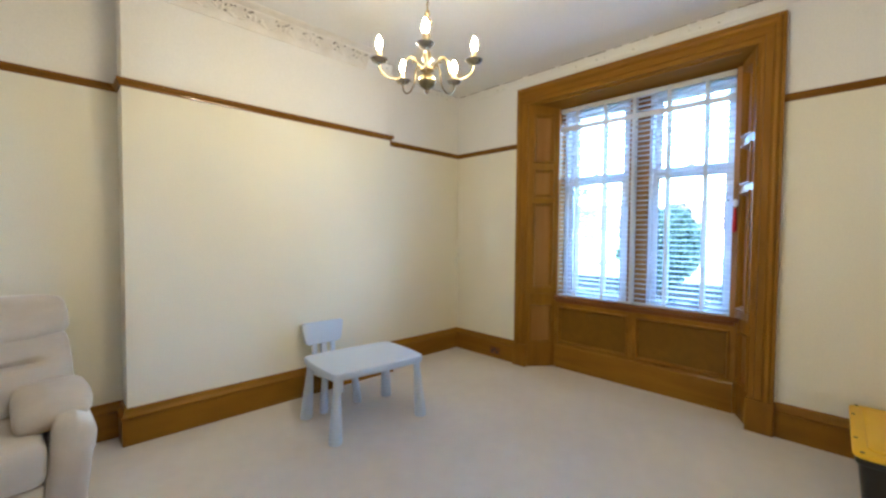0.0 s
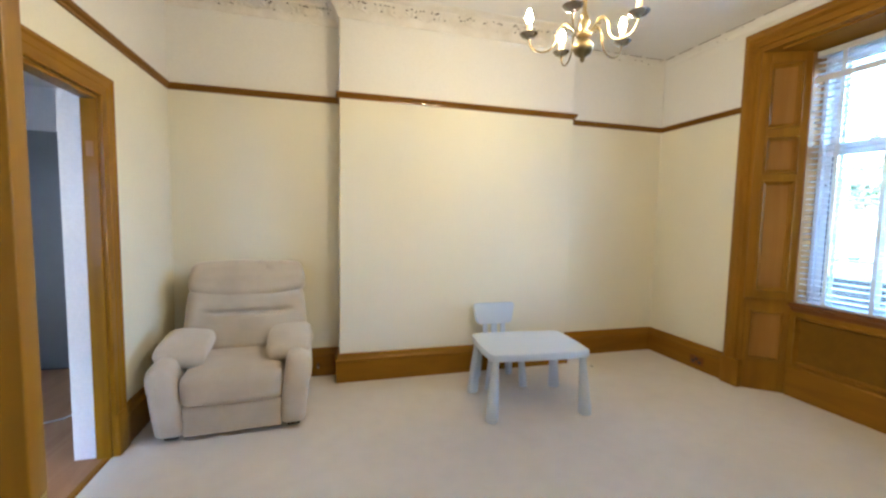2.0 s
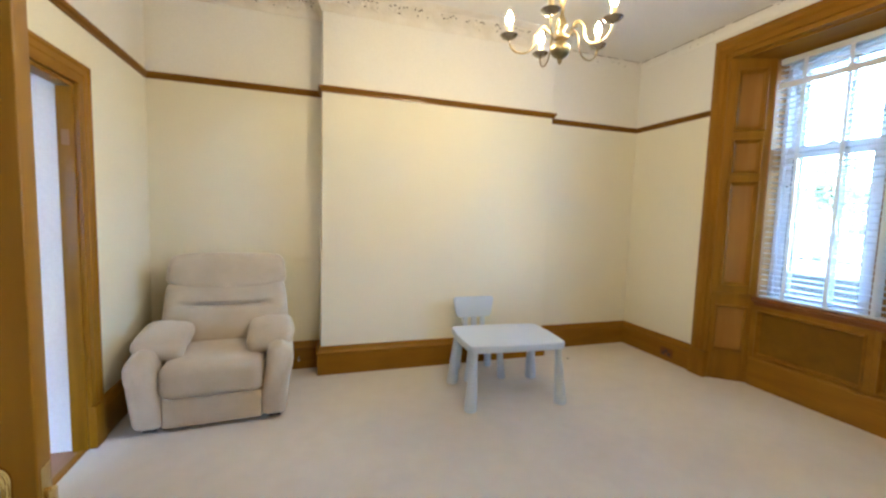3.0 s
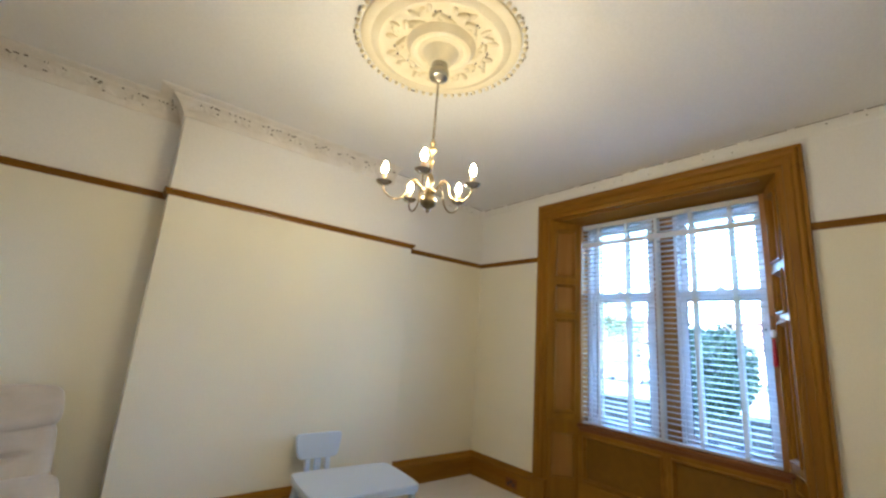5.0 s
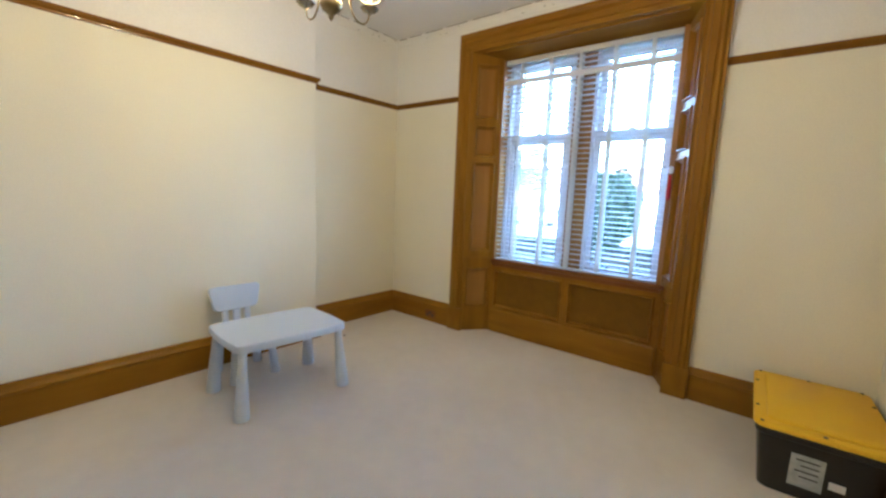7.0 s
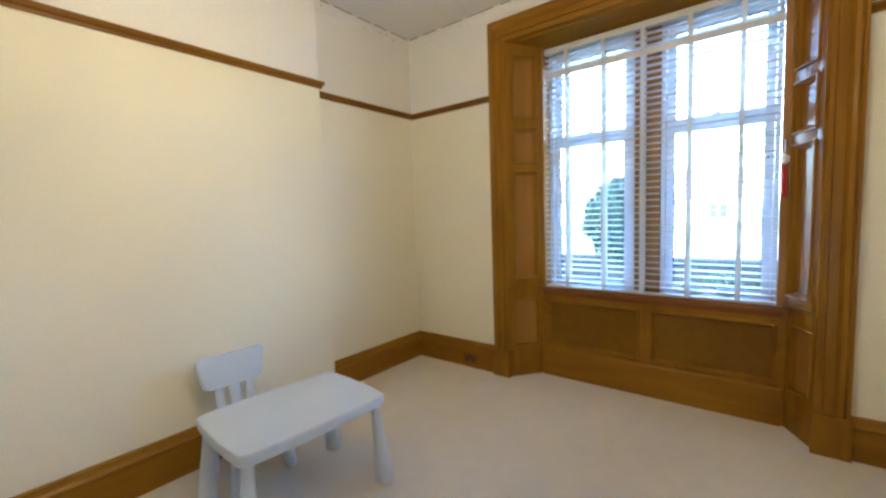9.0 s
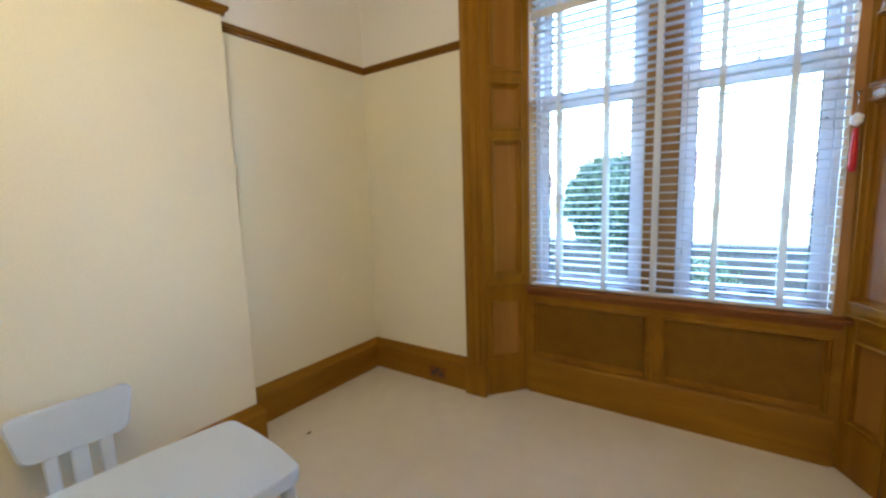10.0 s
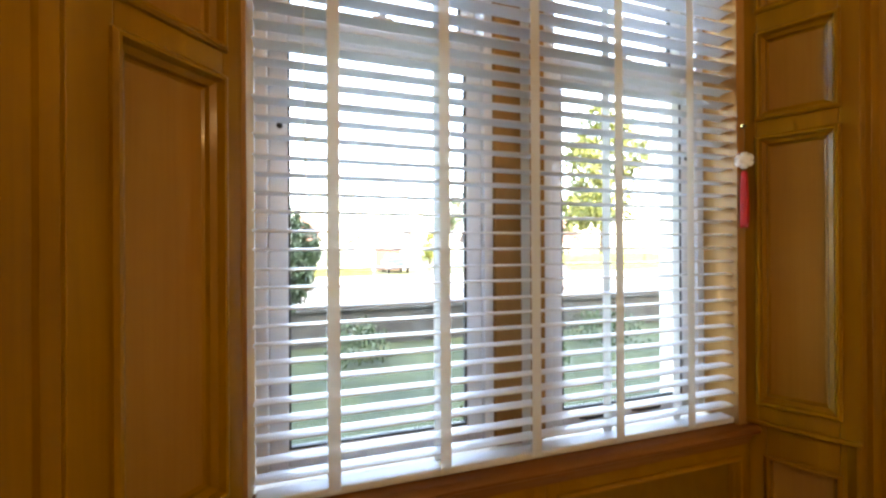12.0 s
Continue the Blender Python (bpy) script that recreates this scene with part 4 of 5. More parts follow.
for k in range(5):
    m = pose(0, 0, 0, 0, 0, 226 + 72 * k)
    arm = part("arm", Shape().tube([m @ Vector((r, 0, z)) for r, z in arm_path()], 0.0045, 8), PEWTER, chand, "curved brass arm")
    part("scroll", Shape().tube([m @ Vector((0.075 + (0.026 - 0.0022 * i) * math.cos(i * 0.55), 0, 2.290 + (0.026 - 0.0022 * i) * math.sin(i * 0.55))) for i in range(11)], 0.0035, 6), PEWTER, arm)
    c = m @ pose(0.242, 0, 0.012)
    part("drip_pan", Shape().lathe([(0.006, 2.234), (0.010, 2.242), (0.030, 2.248), (0.040, 2.260), (0.042, 2.262), (0.038, 2.264), (0.012, 2.254), (0.012, 2.260)], 20, c), STEEL, arm, "dark metal drip pan")
    part("candle_tube", Shape().lathe([(0.0125, 2.258), (0.0125, 2.306), (0.010, 2.308)], 14, c), IVORY, arm, "ivory candle tube")
    part("bulb", Shape().lathe([(0.008, 2.307), (0.0095, 2.313), (0.0140, 2.326), (0.0145, 2.334), (0.0120, 2.349), (0.006, 2.364), (0.0015, 2.373)], 14, c), BULB, arm, "lit candle-shaped bulb")

# ---- armchair ----


def puff(amount, wrinkle, seed, crease=()):
    """Bulges and wrinkles for upholstery; crease: (axis, place, depth, width) of sewn lines, pressed in along y."""
    def f(p):
        n = noise.noise(Vector((p[0] * 5 + seed, p[1] * 5, p[2] * 5))) * wrinkle
        q = Vector(p) * (1 + amount * 0.0) + Vector(p).normalized() * n
        for ax, at, depth, width in crease:
            sag = 0.040 * (1 - min(1.0, (p[0] / 0.34) ** 2))
            d = (p[ax] - (at - sag)) / width
            if q[1] < 0:
                q[1] += depth * math.exp(-d * d)
        return q
    return f


def armchair():
    c = holder("armchair", pose(0.560, 3.440, 0.0, 0, 0, 3.0), "beige fabric recliner armchair with padded arms and tufted back", "armchair")
    ts = (0, 0.25, 0.55, 1)
    part("base", Shape().soft(0, 0.42, 0.17, 0.57, 0.74, 0.24, 0.02, ts, 2), FABRIC, c)
    part("footrest_panel", Shape().soft(0.0, 0.030, 0.130, 0.575, 0.06, 0.195, 0.018, ts, 4, puff(0, 0.003, 1)), FABRIC, c, "plain front panel")

    def seat(p):
        q = puff(0, 0.008, 3)(p)
        u = min(1.0, abs(p[0]) / 0.30)
        if p[2] > 0:
            q[2] += 0.020 * (1 - u * u) - 0.07 * max(0, p[1])
        if p[1] < -0.2:
            q[1] -= 0.022 * (1 - u * u) * (1 - (p[2] / 0.11) ** 2)
        return q

    part("seat_cushion", Shape().soft(0, 0.30, 0.325, 0.600, 0.66, 0.215, 0.060, ts, 9, seat), FABRIC, c, "deep seat cushion with rolled front")

    def backrest(p):
        q = puff(0, 0.007, 7)(p)
        u = min(1.0, abs(p[0]) / 0.40)
        if q[1] < 0:
            q[1] -= 0.035 * (1 - u * u)
            d = (p[2] - 0.055 - 0.035 * u ** 3) / 0.016
            q[1] += 0.052 * math.exp(-d * d) * max(0.0, 1 - (u / 0.80) ** 4)
            for sx in (-1, 1):
                e = ((p[0] - sx * 0.20) / 0.035) ** 2 + ((p[2] - 0.06) / 0.05) ** 2
                q[1] += 0.014 * math.exp(-e)
        q[0] *= 1.02 - 0.09 * p[2] / 0.5
        return q

    def head(p):
        q = puff(0, 0.007, 13)(p)
        u = min(1.0, abs(p[0]) / 0.40)
        if p[2] < 0:
            q[2] += 0.055 * u ** 2.5 - 0.020
        else:
            q[2] -= 0.020 * u ** 4
        if p[1] < 0:
            q[1] -= 0.030 * (1 - u * u) - 0.020 * max(0.0, p[2]) / 0.12
            d = (p[0] - 0.13) / 0.010
            q[1] += 0.014 * math.exp(-d * d) * max(0.0, min(1.0, p[2] / 0.06))
        q[0] *= 1.0 - 0.06 * p[2] / 0.26
        return q

    lean = pose(0.015, 0.66, 0.60, -14, 0, 0)
    part("back_cushion", Shape().soft(0, 0, 0, 0.84, 0.21, 0.50, 0.070, ts, 26, backrest, lean), FABRIC, c, "tufted back with sewn creases")
    part("head_pad", Shape().soft(0, 0, 0, 0.815, 0.20, 0.265, 0.050, ts, 18, head, lean @ pose(0.006, -0.022, 0.325)), FABRIC, c, "rounded head pad with a sewn seam")
    part("back_shell", Shape().soft(0, 0, 0, 0.72, 0.08, 0.80, 0.035, ts, 2, None, lean @ pose(0, 0.11, 0.03)), FABRIC, c)

    def side(p, s):
        q = Vector(p)
        f = (p[2] + 0.245) / 0.49
        q[0] += s * (0.050 * f ** 1.5 - 0.012)
        if p[2] > 0.1:
            q[2] -= 0.35 * max(0.0, -p[1] - 0.16) ** 2 + 0.05 * max(0.0, s * p[0]) / 0.08
        if p[1] < 0:
            q[1] -= 0.035 * math.sin(min(1.0, max(0.0, f)) * math.pi)
        return q

    for sx in (-1, 1):
        part("arm_panel", Shape().soft(sx * 0.370, 0.385, 0.275, 0.165, 0.78, 0.490, 0.050, ts, 10, lambda p, s=sx: side(p, s)), FABRIC, c, "padded side panel")

        def pad(p, s=sx):
            q = puff(0, 0.008, 20 + s)(p)
            v = p[1] / 0.27
            q[0] *= 1 + 0.10 * (1 - v * v)
            if s * p[0] > 0:
                q[2] *= 1 - 0.45 * (s * p[0] / 0.15)
            if p[2] > 0:
                q[2] += 0.014 * (1 - v * v)
            if p[1] < -0.02:
                q[2] -= 0.35 * (p[1] + 0.02) ** 2
                q[0] -= s * 0.35 * (p[1] + 0.02) ** 2
            return q

        part("arm_pad", Shape().soft(0, 0, 0, 0.285, 0.46, 0.125, 0.060, ts, 10, pad, pose(sx * 0.335, 0.335, 0.512, 5, sx * -9, 0)), FABRIC, c, "puffy arm cushion drooping over the side panel")
    for x in (-0.36, 0.36):
        for y in (0.10, 0.66):
            part("foot", Shape().box(x - 0.04, x + 0.04, y - 0.04, y + 0.04, 0.0, 0.05, 0.006), BLACK, c)
    return c


armchair()

# ---- child's table and chair ----


def flared_leg(s, x, y, h, top=0.026, foot=0.038, lean=(0, 0)):
    """A leg that swells towards its foot."""
    prof = [(foot * 0.92, 0.0), (foot, 0.006), (foot, 0.02), (foot * 0.96, 0.06), (foot * 0.5 + top * 0.5, h * 0.48), (top, h * 0.82), (top * 0.98, h)]
    m = Matrix(((1, 0, -lean[0] / h, x + lean[0]), (0, 1, -lean[1] / h, y + lean[1]), (0, 0, 1, 0), (0, 0, 0, 1)))
    return s.lathe(prof, 16, m)


def rounded_top(w, d, r, bow, n=8):
    """Outline of a slightly bowed rectangle with rounded corners."""
    pts = []
    for cx, cy, a0 in ((w / 2 - r, d / 2 - r, 0), (-w / 2 + r, d / 2 - r, 90), (-w / 2 + r, -d / 2 + r, 180), (w / 2 - r, -d / 2 + r, 270)):
        for i in range(n + 1):
            a = radians(a0 + 90 * i / n)
            pts.append((cx + r * math.cos(a), cy + r * math.sin(a)))
    out = []
    for i, (x, y) in enumerate(pts):
        out.append((x, y))
        nx, ny = pts[(i + 1) % len(pts)]
        if math.hypot(nx - x, ny - y) > 0.15:
            for q in range(1, 8):
                f = q / 8
                px, py = x + (nx - x) * f, y + (ny - y) * f
                b = bow * 4 * f * (1 - f)
                if abs(nx - x) > abs(ny - y):
                    py += b * (1 if y > 0 else -1)
                else:
                    px += b * (1 if x > 0 else -1)
                out.append((px, py))
    return out


def slab(s, outline, z0, z1, e):
    """A slab with eased edges."""
    n = len(outline)
    rings = [(1 - e * 1.4, z0), (1.0, z0 + 0.008), (1.0, z1 - 0.010), (1 - e * 0.5, z1 - 0.003), (1 - e * 1.6, z1)]
    verts, faces = [], []
    for k, z in rings:
        verts += [(x * k, y * k, z) for x, y in outline]
    for i in range(len(rings) - 1):
        faces += [(i * n + j, i * n + (j + 1) % n, (i + 1) * n + (j + 1) % n, (i + 1) * n + j) for j in range(n)]
    faces += [tuple(range(n - 1, -1, -1)), tuple(range((len(rings) - 1) * n, len(rings) * n))]
    return s.add(verts, faces)


table = holder("childs_table", pose(2.630, 3.472, 0, 0, 0, -4.0), "low pale blue plastic children's table with flared legs", "table")
part("tabletop", slab(Shape(), rounded_top(0.765, 0.545, 0.045, 0.012), 0.428, 0.480, 0.008), BLUE, table)
for x in (-1, 1):
    for y in (-1, 1):
        part("leg", flared_leg(Shape(), x * 0.335, y * 0.228, 0.435, 0.026, 0.047, (x * 0.026, y * 0.026)), BLUE, table)

kid = holder("childs_chair", pose(2.590, 3.895, 0, 0, 0, 0), "small pale blue plastic children's chair pushed under the table", "chair")
part("seat", slab(Shape(), rounded_top(0.34, 0.32, 0.06, 0.006), 0.275, 0.310, 0.012), BLUE, kid)
for x in (-1, 1):
    for y in (-1, 1):
        part("leg", flared_leg(Shape(), x * 0.135, y * 0.125, 0.28, 0.025, 0.034, (x * 0.022, y * 0.022)), BLUE, kid)
bm4 = pose(0, 0.135, 0.30, -6, 0, 0)
for x in (-0.085, 0.0, 0.085):
    part("back_slat", Shape().soft(x, 0, 0.10, 0.045 if x else 0.055, 0.020, 0.22, 0.008, (0, 0.5, 1), 1, None, bm4), BLUE, kid)


def back_outline():
    pts = []
    for cx, cz, r, a0 in ((0.165, 0.335, 0.030, 0), (-0.165, 0.335, 0.030, 90), (-0.125, 0.225, 0.050, 180), (0.125, 0.225, 0.050, 270)):
        for i in range(7):
            a = radians(a0 + 90 * i / 6)
            pts.append((cx + r * math.cos(a), cz + r * math.sin(a)))
    return pts


bp = Shape()
ol = back_outline()
n = len(ol)
ctr = (0.0, 0.27)
rings = [(0.96, -0.016), (1.0, -0.010), (1.0, 0.010), (0.96, 0.016)]
verts, faces = [], []
for k, y in rings:
    verts += [(ctr[0] + (x - ctr[0]) * k, y, ctr[1] + (z - ctr[1]) * k) for x, z in ol]
for i in range(3):
    faces += [(i * n + j, i * n + (j + 1) % n, (i + 1) * n + (j + 1) % n, (i + 1) * n + j) for j in range(n)]
faces += [tuple(range(n - 1, -1, -1)), tuple(range(3 * n, 4 * n))]
part("backrest", bp.add(verts, faces, bm4), BLUE, kid)

# ---- storage box ----
tote = holder("storage_box", pose(4.158, 0.535, 0, 0, 0, 2), "large black plastic storage box with a yellow lid", "storage box")
tb = Shape()
o0 = rounded_top(0.73, 0.445, 0.05, 0.0)
o1 = rounded_top(0.79, 0.505, 0.05, 0.0)
n = len(o0)
tb.add([(x, y, 0.0) for x, y in o0] + [(x, y, 0.335) for x, y in o1], [(j, (j + 1) % n, n + (j + 1) % n, n + j) for j in range(n)] + [tuple(range(n - 1, -1, -1)), tuple(range(n, 2 * n))])
part("body", tb, BLACK, tote, "black plastic tub")
part("rim", slab(Shape(), rounded_top(0.815, 0.53, 0.05, 0), 0.30, 0.338, 0.01), BLACK, tote)
lid = part("lid", slab(Shape(), rounded_top(0.835, 0.55, 0.05, 0), 0.336, 0.366, 0.015), YELLOW, tote, "yellow plastic lid with raised top")
part("lid_panel", slab(Shape(), rounded_top(0.73, 0.44, 0.05, 0), 0.362, 0.378, 0.02), YELLOW, lid)
for x in (-0.396, 0.396):
    for y in (-0.24, 0.0, 0.24):
        part("lid_hole", Shape().lathe([(0.009, 0.364), (0.009, 0.3685), (0.001, 0.369)], 10, pose(x, y, 0)), BLACK, lid, "dark lid hole")
for x in (-0.2, 0.2):
    for y in (-0.258, 0.258):
        part("lid_hole", Shape().lathe([(0.009, 0.364), (0.009, 0.3685), (0.001, 0.369)], 10, pose(x, y, 0)), BLACK, lid)
tilt = Matrix.Translation((-0.3825, 0.0, 0.168)) @ pose(0, 0, 0, 0, -5.1, 0)
part("label", Shape().box(-0.003, 0.0, -0.02, 0.11, -0.10, 0.075, 0.0008, tilt), PAPER, tote, "worn grey printed label")
for k in range(4):
    part("label_print", Shape().box(-0.0042, -0.003, 0.0, 0.09 - 0.02 * (k % 2), 0.045 - k * 0.03, 0.052 - k * 0.03, 0, tilt), BLACK, tote, smooth=0)
part("small_label", Shape().box(-0.003, 0.0, -0.10, -0.04, -0.06, -0.02, 0.0008, tilt), PAPER_WHITE, tote, "small white label")

# ---- small things ----
charm = holder("hanging_charm", pose(4.822, 1.512, 1.70), "silvery flower charm with a red silk tassel hanging on the shutter", "ornament")
fl = Shape()
face_m = pose(0, 0, 0, 0, -90, 0) @ pose(0, 0, 0, 0, 0, 0)
for k in range(6):
    fl.soft(0, 0, 0, 0.026, 0.024, 0.016, 0.008, (0, 0.5, 1), 0, None, pose(0, 0, 0, 0, 0, -45) @ face_m @ pose(0, 0, 0, 0, 0, 60 * k) @ pose(0.017, 0, 0, 0, 25, 0))
fl.lathe([(0.014, -0.006), (0.014, 0.008), (0.004, 0.011)], 10, pose(0, 0, 0, 0, 0, -45) @ face_m)
part("flower", fl, SILVER, charm, "silvery flower")
part("loop", Shape().tube([(0.0, 0, 0.12), (-0.003, 0, 0.08), (0, 0, 0.035)], 0.0012, 5), STEEL, charm)
part("nail", Shape().lathe([(0.004, -0.012), (0.004, 0.012), (0.001, 0.013)], 8, pose(0, 0, 0.12, 90, 0, 0)), BRASS_DARK, charm)
tas = Shape().lathe([(0.007, -0.038), (0.010, -0.045), (0.010, -0.060), (0.008, -0.064), (0.011, -0.075), (0.013, -0.12), (0.014, -0.21), (0.010, -0.225)], 12)
rng = random.Random(8)
for k in range(26):
    a = rng.uniform(0, 6.28)
    r = rng.uniform(0.005, 0.012)
    tas.tube([(0.010 * math.cos(a), 0.010 * math.sin(a), -0.062), (r * math.cos(a) * 1.2, r * math.sin(a) * 1.2, -0.14), (r * math.cos(a) * 1.3, r * math.sin(a) * 1.3, -0.225 - rng.uniform(0, 0.012))], 0.0015, 4)
part("tassel", tas, RED, charm, "red silk tassel")

so = holder("socket_outlet", pose(X1 - 0.031, 3.735, 0.088), "brown double socket set in the skirting board", "socket")
part("plate", Shape().box(-0.006, 0, -0.073, 0.073, -0.043, 0.043, 0.002), SILL_WOOD, so, "brown socket plate")
for y, z in ((-0.035, -0.012), (0.035, -0.012), (0.0, 0.014)):
    part("socket_face", Shape().box(-0.010, -0.005, y - 0.014, y + 0.014, z - 0.014, z + 0.014, 0.003), BLACK, so)
gas = holder("gas_tap", pose(1.055, Y1 - 0.03, 0.10), "small tarnished metal gas tap on the skirting", "gas tap")
part("body", Shape().lathe([(0.012, 0), (0.012, 0.012), (0.007, 0.016), (0.007, 0.045), (0.011, 0.05), (0.011, 0.062)], 12, pose(0, 0, 0, 90, 0, 0)), STEEL, gas)
part("tap_key", Shape().box(-0.004, 0.004, -0.036, -0.024, 0.006, 0.032, 0.002), STEEL, gas)
for i, (x, y) in enumerate(((1.985, 2.30), (1.99, 2.235), (3.62, 4.02))):
    thing("crumb", Shape().soft(x, y, 0.004, 0.016 if i < 2 else 0.03, 0.009, 0.008, 0.003, (0, 0.5, 1), 0, puff(0, 0.003, i)), SHADE_AND_DIRT, "dark crumb lying on the carpet", "crumb", group="crumbs on the carpet")

# ---- outside ----
GZ = -0.5
ground = Shape().box(-600, 600, -600, 600, GZ - 0.3, GZ)
thing("ground", ground, GRASS, "garden lawn and verges", "ground", "structure", smooth=0)
thing("pavement", Shape().box(12.4, 14.4, -120, 140, GZ - 0.05, GZ + 0.03), PAVING, "pale pavement beside the garden wall", "pavement", "structure", smooth=0)
thing("road", Shape().box(14.4, 30.0, -120, 140, GZ - 0.2, GZ - 0.06 + 0.065), ASPHALT, "sunlit street", "road", "structure", smooth=0)
thing("pavement", Shape().box(30.0, 32.2, -120, 140, GZ - 0.05, GZ + 0.07), PAVING, "pale pavement across the street", "pavement", "structure", smooth=0)
gw = Shape().box(12.05, 12.35, -30, 40, GZ - 0.05, 0.18, 0.01).box(12.0, 12.4, -30, 40, 0.18, 0.29, 0.02)
thing("garden_wall", gw, WALL_STONE, "low stone garden wall with coping", "wall", "structure")


def foliage(s, centre, size, count, leaf, rng, shell=0.75, lumps=0.18):
    """Many small leaves scattered through an uneven rounded mass."""
    for _ in range(count):
        d = Vector((rng.gauss(0, 1), rng.gauss(0, 1), rng.gauss(0, 1))).normalized()
        r = (shell + (1 - shell) * rng.random()) * (1 + lumps * noise.noise(d * 2.3 + Vector(centre)))
        p = Vector(centre) + Vector((d[0] * size[0], d[1] * size[1], d[2] * size[2])) * r
        if p[2] < GZ + 0.05:
            continue
        m = Matrix.Translation(p) @ Euler((rng.uniform(0, 6.3), rng.uniform(0, 6.3), rng.uniform(0, 6.3))).to_matrix().to_4x4()
        l = leaf * rng.uniform(0.6, 1.3)
        s.add([(-l, 0, 0), (0, -l * 0.5, l * 0.15), (l, 0, 0), (0, l * 0.5, l * 0.15)], [(0, 1, 2, 3)], m)
    return s


def tree(name, x, y, h, crown, material, label, leaf, count, seed, low=0.45):
    rng = random.Random(seed)
    t = holder(name, pose(x, y, GZ), label, "tree")
    tr = Shape().tube([(0, 0, -0.05), (0.03, 0.02, h * 0.3), (-0.02, 0.05, h * 0.6), (0, 0, h * 0.85)], [h * 0.03, h * 0.022, h * 0.014, h * 0.005], 8)
    for k in range(7):
        a, z = rng.uniform(0, 6.28), h * rng.uniform(0.35, 0.7)
        tr.tube([(0, 0, z), (crown * 0.4 * math.cos(a), crown * 0.4 * math.sin(a), z + h * 0.1), (crown * 0.8 * math.cos(a), crown * 0.8 * math.sin(a), z + h * 0.22)], [h * 0.011, h * 0.007, h * 0.003], 6)
    part("trunk", tr, BARK, t)
    cr = Shape()
    for k in range(11):
        a, q = rng.uniform(0, 6.28), rng.uniform(0.1, 0.75) * crown
        foliage(cr, (q * math.cos(a), q * math.sin(a), h * rng.uniform(low, 0.95)), (crown * 0.45, crown * 0.45, h * 0.14), count // 11, leaf, rng, 0.3)
    part("crown", cr, material, t)
    return t


# clipped bush by the window
bush = holder("bush", pose(0, 0, 0), "dense rounded dark green garden bush", "bush")
rng = random.Random(2)
part("stem", Shape().tube([(9.7, 3.69, GZ - 0.05), (9.68, 3.66, 0.2), (9.72, 3.64, 1.2)], [0.07, 0.06, 0.03], 8), BARK, bush)
part("core", Shape().lathe([(0.05, 1.05), (0.36, 1.18), (0.54, 1.48), (0.57, 1.82), (0.46, 2.15), (0.24, 2.36), (0.03, 2.42)], 18, pose(9.7, 3.62, GZ)), LEAF, bush, "dense inner twigs and leaves")
part("leaves", foliage(Shape(), (9.7, 3.62, 1.26), (0.78, 0.78, 0.82), 11000, 0.045, rng, 0.72, 0.26), LEAF, bush)
# low plants in the front garden
for i, (x, y, sx, sz) in enumerate(((7.6, 1.0, 0.5, 0.35), (9.4, -0.2, 0.7, 0.45), (10.8, 2.2, 0.6, 0.5), (10.6, -2.6, 0.8, 0.5))):
    sh = holder("shrub", pose(0, 0, 0), "low green garden shrub", "shrub", "shrubs on the lawn")
    part("leaves", foliage(Shape(), (x, y, GZ + sz * 0.5), (sx, sx, sz), 900, 0.05, rng, 0.4, 0.3), LEAF_LIGHT if i == 0 else LEAF, sh)
    part("stem", Shape().tube([(x, y, GZ - 0.02), (x + 0.02, y, GZ + sz * 0.6)], 0.02, 6), BARK, sh)
# hedges across the street
for y0, y1, x, h, m in ((-40, -9.5, 33.0, 1.65, LEAF_LIGHT), (-1.2, 6.5, 34.0, 0.9, LEAF_LIGHT), (12, 30, 33.5, 1.1, LEAF)):
    hd = holder("hedge", pose(0, 0, 0), "clipped green hedge across the street", "hedge", "hedges")
    hs = Shape().box(x - 0.4, x + 0.4, y0, y1, GZ, GZ + h * 0.9)
    part("core", hs, m, hd)
    lv = Shape()
    for q in range(int((y1 - y0) / 1.2)):
        foliage(lv, (x, y0 + 0.6 + q * 1.2, GZ + h * 0.55), (0.6, 0.75, h * 0.55), 160, 0.09, rng, 0.6)
    part("leaves", lv, m, hd)
tree("tree", 35.0, -22.6, 15.0, 5.0, LEAF_LIGHT, "tall spring tree with fresh yellow-green leaves", 0.22, 9000, 31, 0.3)
tree("tree", 39.5, -7.2, 3.9, 1.1, LEAF_LIGHT, "small yellow-green garden tree", 0.10, 1600, 32, 0.3)
tree("tree", 46.0, -11.0, 9.0, 3.0, LEAF, "dark green tree behind the houses", 0.16, 2600, 33)
tree("tree", 40.0, 22.0, 7.0, 2.6, LEAF, "dark green garden tree across the street", 0.15, 2600, 34)


